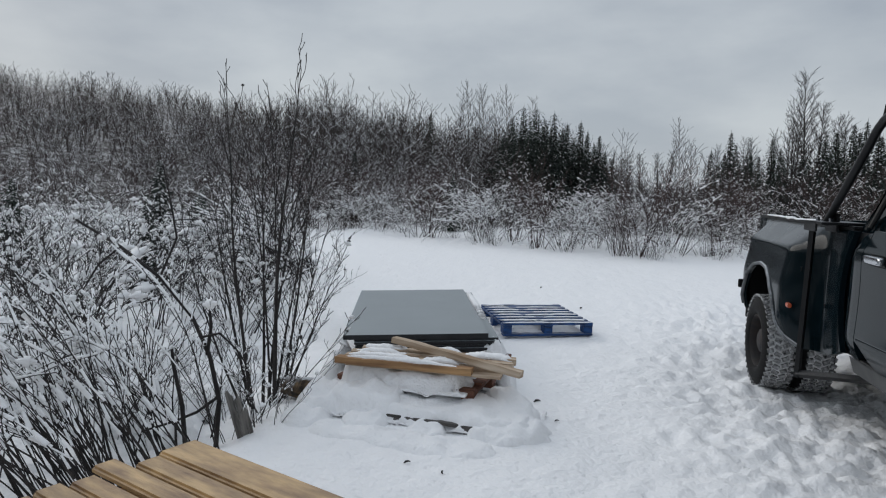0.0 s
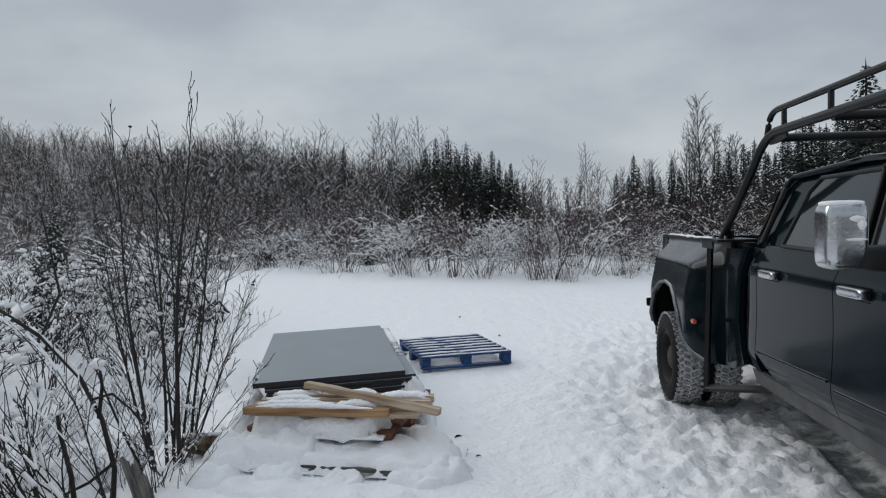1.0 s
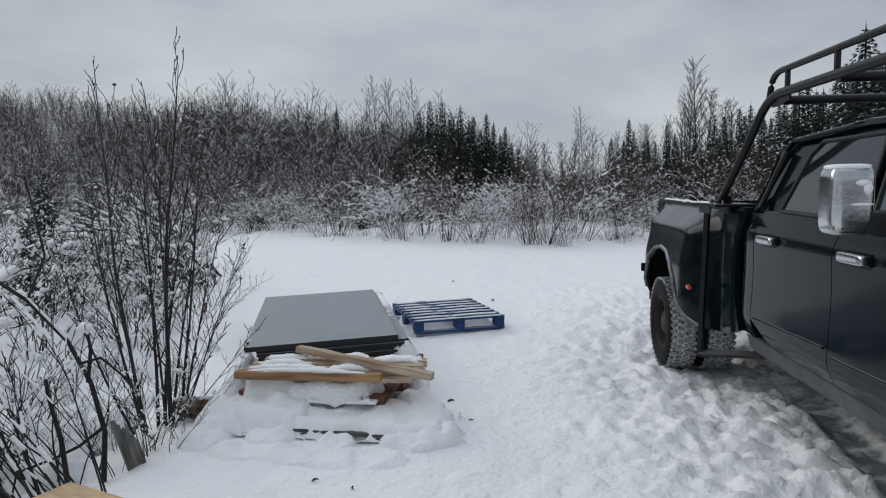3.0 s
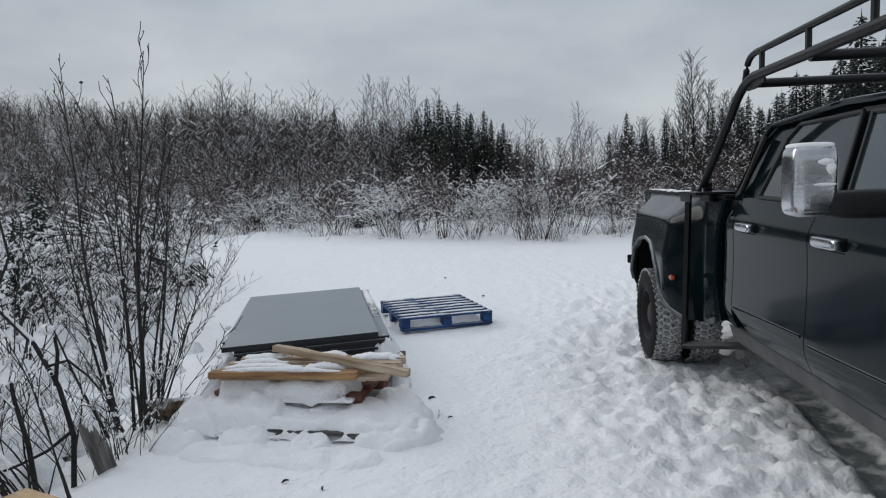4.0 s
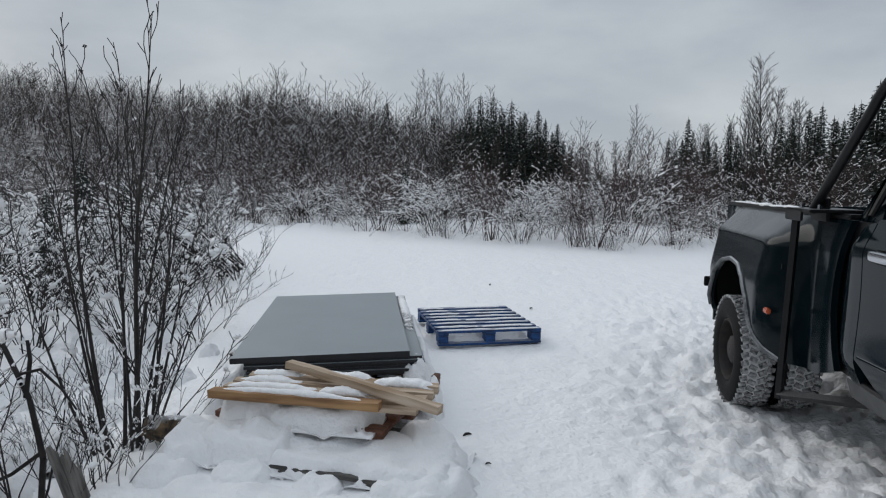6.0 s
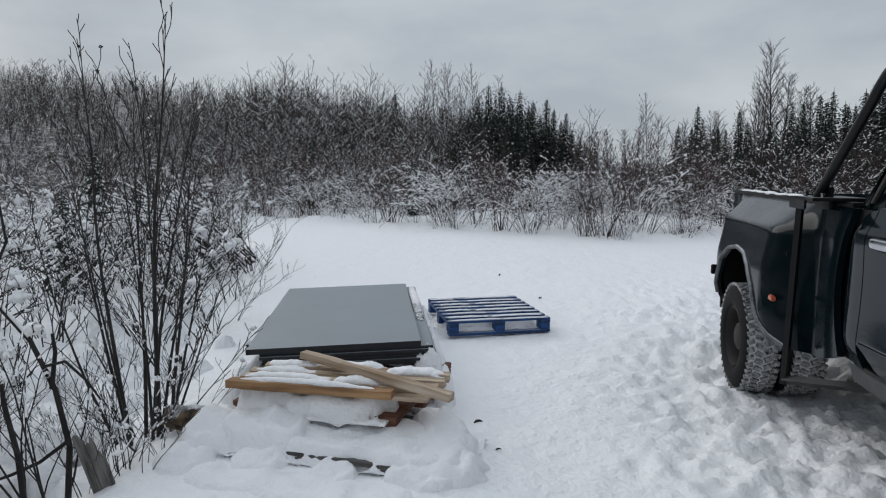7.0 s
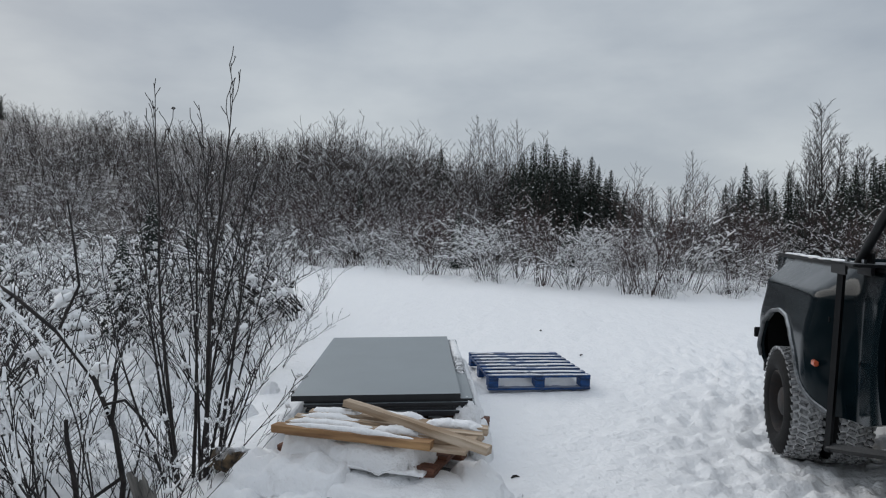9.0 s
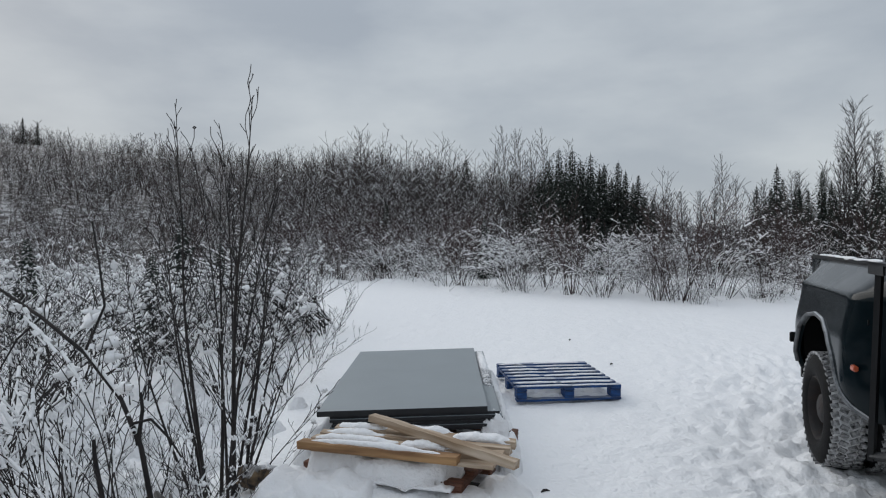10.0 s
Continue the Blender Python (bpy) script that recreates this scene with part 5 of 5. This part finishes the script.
def spruce(name, variants, places, label, group, wide=1.0):
    made = []
    for seed, h, sn, wd, *more in variants:
        r = new(name)
        v, f, mi = spruce_arrays(seed, h, sn, wd, *more)
        c = new("crown", raw_mesh("crown", v, f, [NEEDLE, SNOW], mi))
        c.parent = r
        tr = new("trunk", raw_mesh("trunk", *tubes([(0, 0, 0, 0, 0, h * 0.5, 0.016 * h, 0.010 * h), (0, 0, h * 0.5, 0, 0, h * 0.97, 0.010 * h, 0.003 * h)], 7), [BARK], smooth=True))
        tr.parent = r
        tagged(r, label, "tree", group)
        made.append([r, False])
    for i, (x, y, sc, rot) in enumerate(places):
        r = made[i % len(made)]
        m = pose(x, y, land(x, y) - 0.05, 0, 0, rot)
        if r[1]:
            o = copy_thing(r[0], m)
        else:
            o = r[0]
            o.matrix_world = m
            r[1] = True
        o.scale = (sc * wide, sc * wide, sc)


def polar(az, d):
    return 0.70 + d * math.sin(radians(az)), 1.0 + d * math.cos(radians(az))


def top_scale(az, d, elev, h):
    """The scale at which a tree of height h reaches that elevation from the clearing."""
    x, y = polar(az, d)
    return (1.63 + d * math.tan(radians(elev)) - land(x, y)) / h


# young snowy spruces in the brush
yp = [(*polar(-6.8, 24.5), top_scale(-6.8, 24.5, 1.5, 2.4), 10), (*polar(-31.5, 19.5), top_scale(-31.5, 19.5, 1.9, 2.4), 80), (*polar(-33.5, 12.0), top_scale(-33.5, 12.0, -1.0, 2.4), 80), (*polar(-28.6, 17), top_scale(-28.6, 17, -0.3, 2.4), 170), (*polar(2.3, 27), top_scale(2.3, 27, 1.1, 2.4), 100), (*polar(-42, 16), top_scale(-42, 16, 0.3, 2.4), 140), (*polar(19, 27), top_scale(19, 27, 1.0, 2.4), 10), (*polar(24.5, 24), top_scale(24.5, 24, 1.0, 2.4), 60)]
spruce("young_spruce", [(201, 2.4, 0.75, 0.34), (202, 2.4, 0.65, 0.38)], yp, "young spruce with snow on its boughs", "young spruces")
# dark spruces: narrow spires behind the clearing, others towards the woods by the truck
dk = []
for az, d, e in ((-15.2, 31, 3.0), (-15.9, 33, 1.8), (-8.4, 62, 6.5), (2.7, 43, 5.4), (3.1, 45, 5.8), (3.7, 46, 4.7), (4.2, 43, 6.0), (4.8, 44, 5.2), (5.4, 46, 4.2), (5.8, 44, 4.9), (6.3, 46, 3.5), (6.9, 45, 2.8), (-12.6, 70, 6.0),
                 (16.0, 37, 5.2), (16.4, 40, 4.2), (14.6, 39, 3.7), (15.2, 41, 2.8), (17.5, 40, 3.6), (18.1, 38, 3.3), (19.0, 38, 4.7), (19.6, 40, 3.9), (22.6, 36, 5.0), (23.3, 35, 5.2), (24.4, 36, 5.7), (25.2, 34, 5.9), (26.2, 33, 4.8), (21.6, 36, 3.2), (23.0, 32, 3.6), (24.8, 32, 3.8), (-42.4, 150, 8.6), (-41.5, 150, 8.4)):
    dk.append((*polar(az, d), top_scale(az, d, e, 6.0), rp.uniform(0, 360)))
rk = random.Random(77)
for _ in range(30):
    az, d = rk.uniform(15.5, 30), rk.uniform(33, 46)
    e = rk.uniform(1.6, 3.6) + max(0, az - 22) * 0.28
    dk.append((*polar(az, d), top_scale(az, d, e, 6.0), rk.uniform(0, 360)))
spruce("dark_spruce", [(211, 6.0, 0.10, 0.40), (212, 6.0, 0.14, 0.34), (213, 6.0, 0.08, 0.44), (214, 6.0, 0.12, 0.37)], dk, "dark green spruce against the sky", "dark spruces")
# ragged pines with rounder crowns beside them
pn = []
for az, d, e in ((-2.2, 45, 4.9), (-1.5, 47, 6.2), (-0.6, 44, 7.2), (0.5, 46, 7.1), (1.2, 43, 6.2), (2.0, 45, 6.7), (-0.1, 42, 5.3), (1.6, 41, 4.8)):
    pn.append((*polar(az, d), top_scale(az, d, e, 6.0), rp.uniform(0, 360)))
spruce("dark_pine", [(231, 6.0, 0.06, 0.46, 0.45, 0.10), (232, 6.0, 0.05, 0.42, 0.40, 0.16), (233, 6.0, 0.08, 0.48, 0.55, 0.08)], pn, "ragged dark pine with a rounded crown", "dark pines")
# tall spruces behind the truck
tp = []
for az, d, e in ((28.4, 30, 4.9), (29.4, 28, 7.3), (30.0, 28, 7.0), (31.0, 27, 6.0), (33.6, 24, 11.0), (32.3, 26, 8.0), (35.7, 25, 9.6), (34.6, 28, 8.2), (37.2, 25, 9.0), (38.8, 24, 9.8), (40.5, 26, 10.2), (42.5, 25, 10.0), (45, 25, 10.4), (31.7, 31, 6.4), (36.5, 22, 6.0), (39.6, 21, 6.4), (29.2, 24, 2.6), (27.6, 25, 2.4), (26.6, 27, 2.2), (30.8, 21, 3.0), (25.6, 30, 3.8), (26.8, 32, 4.4), (28.0, 34, 5.6), (29.0, 33, 4.4), (30.5, 34, 6.6), (32.8, 32, 7.4), (34.2, 30, 7.0), (35.0, 33, 8.6), (36.2, 30, 7.8), (37.8, 31, 8.6), (39.2, 30, 8.8), (41.3, 30, 9.4), (33.2, 22, 4.4), (35.2, 21, 4.6), (37.6, 21, 5.0), (43.8, 24, 9.0)):
    az -= 0.8
    if e > 3.2:
        e = max(e, float(np.interp(az, [22, 24.4, 27.3, 29.7, 32.2, 36], [4.2, 5.4, 6.8, 7.6, 9.2, 10.2])) - rk.uniform(0, 1.3))
    tp.append((*polar(az, d), top_scale(az, d, e, 6.0), rp.uniform(0, 360)))
spruce("tall_spruce", [(221, 6.0, 0.24, 0.42), (222, 6.0, 0.20, 0.46), (223, 6.0, 0.26, 0.40)], tp, "tall spruce with snow on its lower boughs", "spruces behind the truck", 1.2)


# ---- bare tall trees that stand out of the woods ----
def wood_tree(seed, h, stems=1, n=24, r=0.05, twig=0.008, spread=0.75, start=0.18, reach=0.30, sub=3, lean=0.08, arch=0.0, bits=3, log=7):
    """The segments of a bare tree: a trunk (or several) with rising limbs, each with fine twigs."""
    rnd = random.Random(seed)
    out = []
    for k in range(stems):
        hk = h * (1.0 if k == 0 else rnd.uniform(0.55, 0.98))
        a = rnd.uniform(0, math.tau)
        p, d = Vector((0.03 * h * math.cos(a), 0.03 * h * math.sin(a), 0)) * (stems > 1), Vector((lean * math.cos(a), lean * math.sin(a), 1))
        line = [p]
        for i in range(log):
            d = (d + Vector((rnd.gauss(0, 0.03), rnd.gauss(0, 0.03), 0.03))).normalized()
            line.append(line[-1] + d * hk / log)
        for i in range(log):
            out.append((*line[i], *line[i + 1], max(twig, r * (1 - 0.92 * i / log)), max(twig, r * (1 - 0.92 * (i + 1) / log))))
        for b in range(n):
            t = start + (0.985 - start) * (b + rnd.random()) / n
            i = min(log - 1, int(t * log))
            p = line[i].lerp(line[i + 1], t * log - i)
            a = b * 2.4 + rnd.uniform(-0.6, 0.6)
            o = Vector((math.cos(a), math.sin(a), 0))
            d = (o * spread * rnd.uniform(0.6, 1.3) + Vector((0, 0, 1))).normalized()
            L = hk * (reach * (1.02 - t) ** 0.50 + 0.035) * rnd.uniform(0.65, 1.2)
            rb = max(twig, r * 0.40 * (1 - 0.75 * t))
            for q in range(bits):
                e = p + d * L / bits
                out.append((*p, *e, max(twig, rb * (1 - 0.28 * q)), max(twig, rb * (1 - 0.28 * (q + 1)))))
                for m in range(1 if q < 1 else sub // 2 + (sub % 2) * (q == 1)):
                    a2 = rnd.uniform(0, math.tau)
                    g = (d + Vector((math.cos(a2), math.sin(a2), rnd.uniform(-0.1, 0.5))) * 0.75).normalized()
                    u = p.lerp(e, rnd.uniform(0.3, 1.0))
                    v = u + g * L * rnd.uniform(0.20, 0.42)
                    out.append((*u, *v, twig, twig * 0.6))
                p = e
                d = (d + Vector((rnd.gauss(0, 0.12), rnd.gauss(0, 0.12), rnd.gauss(0.08, 0.10) - arch * (q + 1)))).normalized()
    return np.array(out)


def bare_things(name, shapes, places, mat, label, group):
    base = []
    for s_ in shapes:
        r = new(name)
        thick = s_[:, 6] > 0.03
        for nm, sel in (("trunk", thick), ("crown", ~thick)):
            o = new(nm, raw_mesh(nm, *tubes(s_[sel], 4), [mat]))
            o.parent = r
        tagged(r, label, "tree", group)
        base.append([r, False])
    for i, (az, d, e, rot) in enumerate(places):
        r = base[i % len(base)]
        x, y = polar(az, d)
        m = pose(x, y, land(x, y) - 0.05, 0, 0, rot)
        if r[1]:
            o = copy_thing(r[0], m)
        else:
            o = r[0]
            o.matrix_world = m
            r[1] = True
        sc = top_scale(az, d, e, 8.0)
        o.scale = (sc, sc, sc)


bare_things("aspen", [wood_tree(301, 8.0, 1, 34, 0.055, 0.010, 0.8, 0.42, 0.24, 4), wood_tree(302, 8.0, 1, 30, 0.05, 0.010, 0.75, 0.38, 0.22, 4)], [(-4.9, 62, 8.7, 0), (-4.3, 63, 8.2, 70), (-3.7, 62, 8.4, 50), (-2.9, 64, 7.8, 90), (-1.6, 62, 8.4, 10), (0.3, 60, 7.6, 130), (12.5, 50, 5.8, 0), (12.0, 52, 4.4, 120), (13.3, 52, 4.2, 40), (-5.6, 66, 7.2, 200)], PALE_BARK, "tall bare grey aspen rising above the woods", "aspens")
bare_things("bare_tree", [wood_tree(311, 8.0, 1, 84, 0.085, 0.008, 0.75, 0.18, 0.22, 7), wood_tree(312, 8.0, 2, 44, 0.06, 0.008, 0.65, 0.18, 0.20, 6)], [(21.2, 40, 9.1, 0), (20.1, 43, 7.0, 90), (22.2, 42, 6.9, 200), (17.0, 46, 4.4, 60), (24.0, 42, 6.0, 300), (18.8, 40, 5.0, 150), (17.6, 42, 4.4, 20), (20.7, 38, 6.2, 250), (23.2, 38, 5.8, 80), (14.9, 44, 3.9, 200), (9.2, 42, 3.2, 20), (8.0, 44, 3.0, 110), (10.6, 44, 3.2, 30), (11.4, 47, 3.4, 170)], BARK, "tall bare dark tree above the woods", "bare trees")


# ---- the woods: uncounted bare saplings and brush up the hillside ----
def scatter(name, shapes, places, mat, label, snow_mat=None):
    """Joins many turned and scaled copies of a few shapes into one mesh."""
    vs, fs, ms, n = [], [], [], 0
    for i, (x, y, sc, wide, rot) in enumerate(places):
        v, f, mi = shapes[i % len(shapes)]
        c, s_ = math.cos(rot), math.sin(rot)
        w = np.empty_like(v)
        w[:, 0] = (v[:, 0] * c - v[:, 1] * s_) * sc * wide + x
        w[:, 1] = (v[:, 0] * s_ + v[:, 1] * c) * sc * wide + y
        w[:, 2] = v[:, 2] * sc + land(x, y) - 0.1
        vs.append(w)
        fs.append(f + n)
        ms.append(mi)
        n += len(v)
    me = raw_mesh(name, np.concatenate(vs), np.concatenate(fs), [mat, snow_mat or SNOW], np.concatenate(ms))
    return tagged(new(name, me), label, "woods", kind="stuff")


def coated(s_, seed, share, th, steep=0.9):
    """Points, faces and material numbers of grown segments with snow on some of them."""
    v, f = tubes(s_, 3)
    sn = snow_on(s_, seed, share, th, steep)
    mi = np.zeros(len(f), int)
    if len(sn):
        v2, f2 = tubes(sn, 3)
        f, v, mi = np.concatenate([f, f2 + len(v)]), np.concatenate([v, v2]), np.concatenate([mi, np.ones(len(f2), int)])
    return v, f, mi


mid_shapes = [coated(wood_tree(400 + k, 3.0, 5, 8, 0.015, 0.0055, 0.9, 0.12, 0.34, 2, 0.30, 0.0, 2, 4), k, 0.28, 0.008) for k in range(5)]
mid = []
for _ in range(400):
    az = rp.uniform(-48, 46)
    d = 26 + 26 * rp.random()
    x, y = polar(az, d)
    mid.append((x, y, rp.uniform(0.55, 1.05) * float(np.interp(az, [-20, -9, -3, 8, 14], [1.1, 1.0, 0.66, 0.66, 0.76])), 1.0, rp.uniform(0, math.tau)))
scatter("brushwood", mid_shapes, mid, TWIG_RED, "dense reddish-grey bare brushwood with snow on twigs")
frost_shapes = [coated(grow(430 + k, 8, 2.3, 0.85, 0.40, 0.6, 2, 0.011, 0.36, 0.0055, foot=0.3, wobble=0.06, least=3, spread=0.5, up=0.03), k, 0.38, 0.012) for k in range(4)]
fr = []
for _ in range(260):
    az = rp.uniform(-50, 46)
    d = 24 + 38 * rp.random()
    x, y = polar(az, d)
    fr.append((x, y, rp.uniform(0.6, 1.2), 1.1, rp.uniform(0, math.tau)))
scatter("frosted_thicket", frost_shapes, fr, TWIG_FAR, "frosted thicket on the hillside")
# taller trees with snow along their limbs at the foot of the hill
foot_shapes = [coated(wood_tree(445 + k, 5.0, 2, 16, 0.030, 0.008, 1.1, 0.10, 0.36, 3, 0.16, 0.08, 3, 5), k, 0.32, 0.010) for k in range(4)]
ft = []
for _ in range(150):
    az = rp.uniform(-50, -1)
    d = 34 + 18 * rp.random()
    x, y = polar(az, d)
    ft.append((x, y, rp.uniform(0.6, 1.0) * float(np.interp(az, [-50, -26, -17, -6, -1], [0.52, 0.64, 1.10, 1.05, 0.80])), 1.1, rp.uniform(0, math.tau)))
scatter("snowy_saplings", foot_shapes, ft, TWIG_FAR, "bare saplings with snow along their limbs")
far_shapes = [coated(wood_tree(460 + k, 6.2, 3, 11, 0.034, 0.0095, 0.8, 0.10, 0.32, 2, 0.16, 0.0, 2, 4), k, 0.15, 0.012) for k in range(6)]
fa = []
for _ in range(860):
    az = rp.uniform(-52, -18) if rp.random() < 0.5 else (rp.uniform(-18, 9) if rp.random() < 0.75 else rp.uniform(9, 46))
    d = (46 if az < -3 else 54) + 75 * rp.random() ** 1.3
    x, y = polar(az, d)
    k = 0.62 if az > 8 else 1.0
    fa.append((x, y, rp.uniform(0.68, 1.0) * k * float(np.interp(az, [-50, -26, -17, -8], [0.52, 0.66, 1.20, 1.04])), 1.25, rp.uniform(0, math.tau)))
for _ in range(130):
    az, d = rp.uniform(-53, -30), rp.uniform(38, 110)
    x, y = polar(az, d)
    fa.append((x, y, rp.uniform(0.34, 0.55), 1.4, rp.uniform(0, math.tau)))
scatter("hillside_woods", far_shapes, fa, TWIG_FAR, "bare grey woods covering the hillside")
ridge_shapes = [coated(wood_tree(490 + k, 7.4, 3, 8, 0.05, 0.025, 0.8, 0.10, 0.32, 2, 0.20, 0.0, 2, 3), k, 0.05, 0.02) for k in range(4)]
rg = []
for _ in range(800):
    az = rp.uniform(-60, -14) if rp.random() < 0.55 else (rp.uniform(-14, 14) if rp.random() < 0.6 else rp.uniform(14, 60))
    d = 115 + 130 * rp.random()
    x, y = polar(az, d)
    k = 0.6 if az > 6 else float(np.interp(az, [-50, -24, -15], [0.50, 0.68, 1.0]))
    rg.append((x, y, rp.uniform(0.75, 1.05) * k, 1.5, rp.uniform(0, math.tau)))
scatter("ridge_woods", ridge_shapes, rg, TWIG_FAR, "distant bare woods along the ridge")

# woods at the viewer's back and side, which close the clearing
bk = []
for _ in range(210):
    az = rp.uniform(52, 302)
    d = 26 + 22 * rp.random()
    x, y = polar(az, d)
    bk.append((x, y, rp.uniform(0.5, 0.9), 1.5, rp.uniform(0, math.tau)))
scatter("back_woods", ridge_shapes, bk, TWIG_FAR, "dark bare woods that close the clearing")
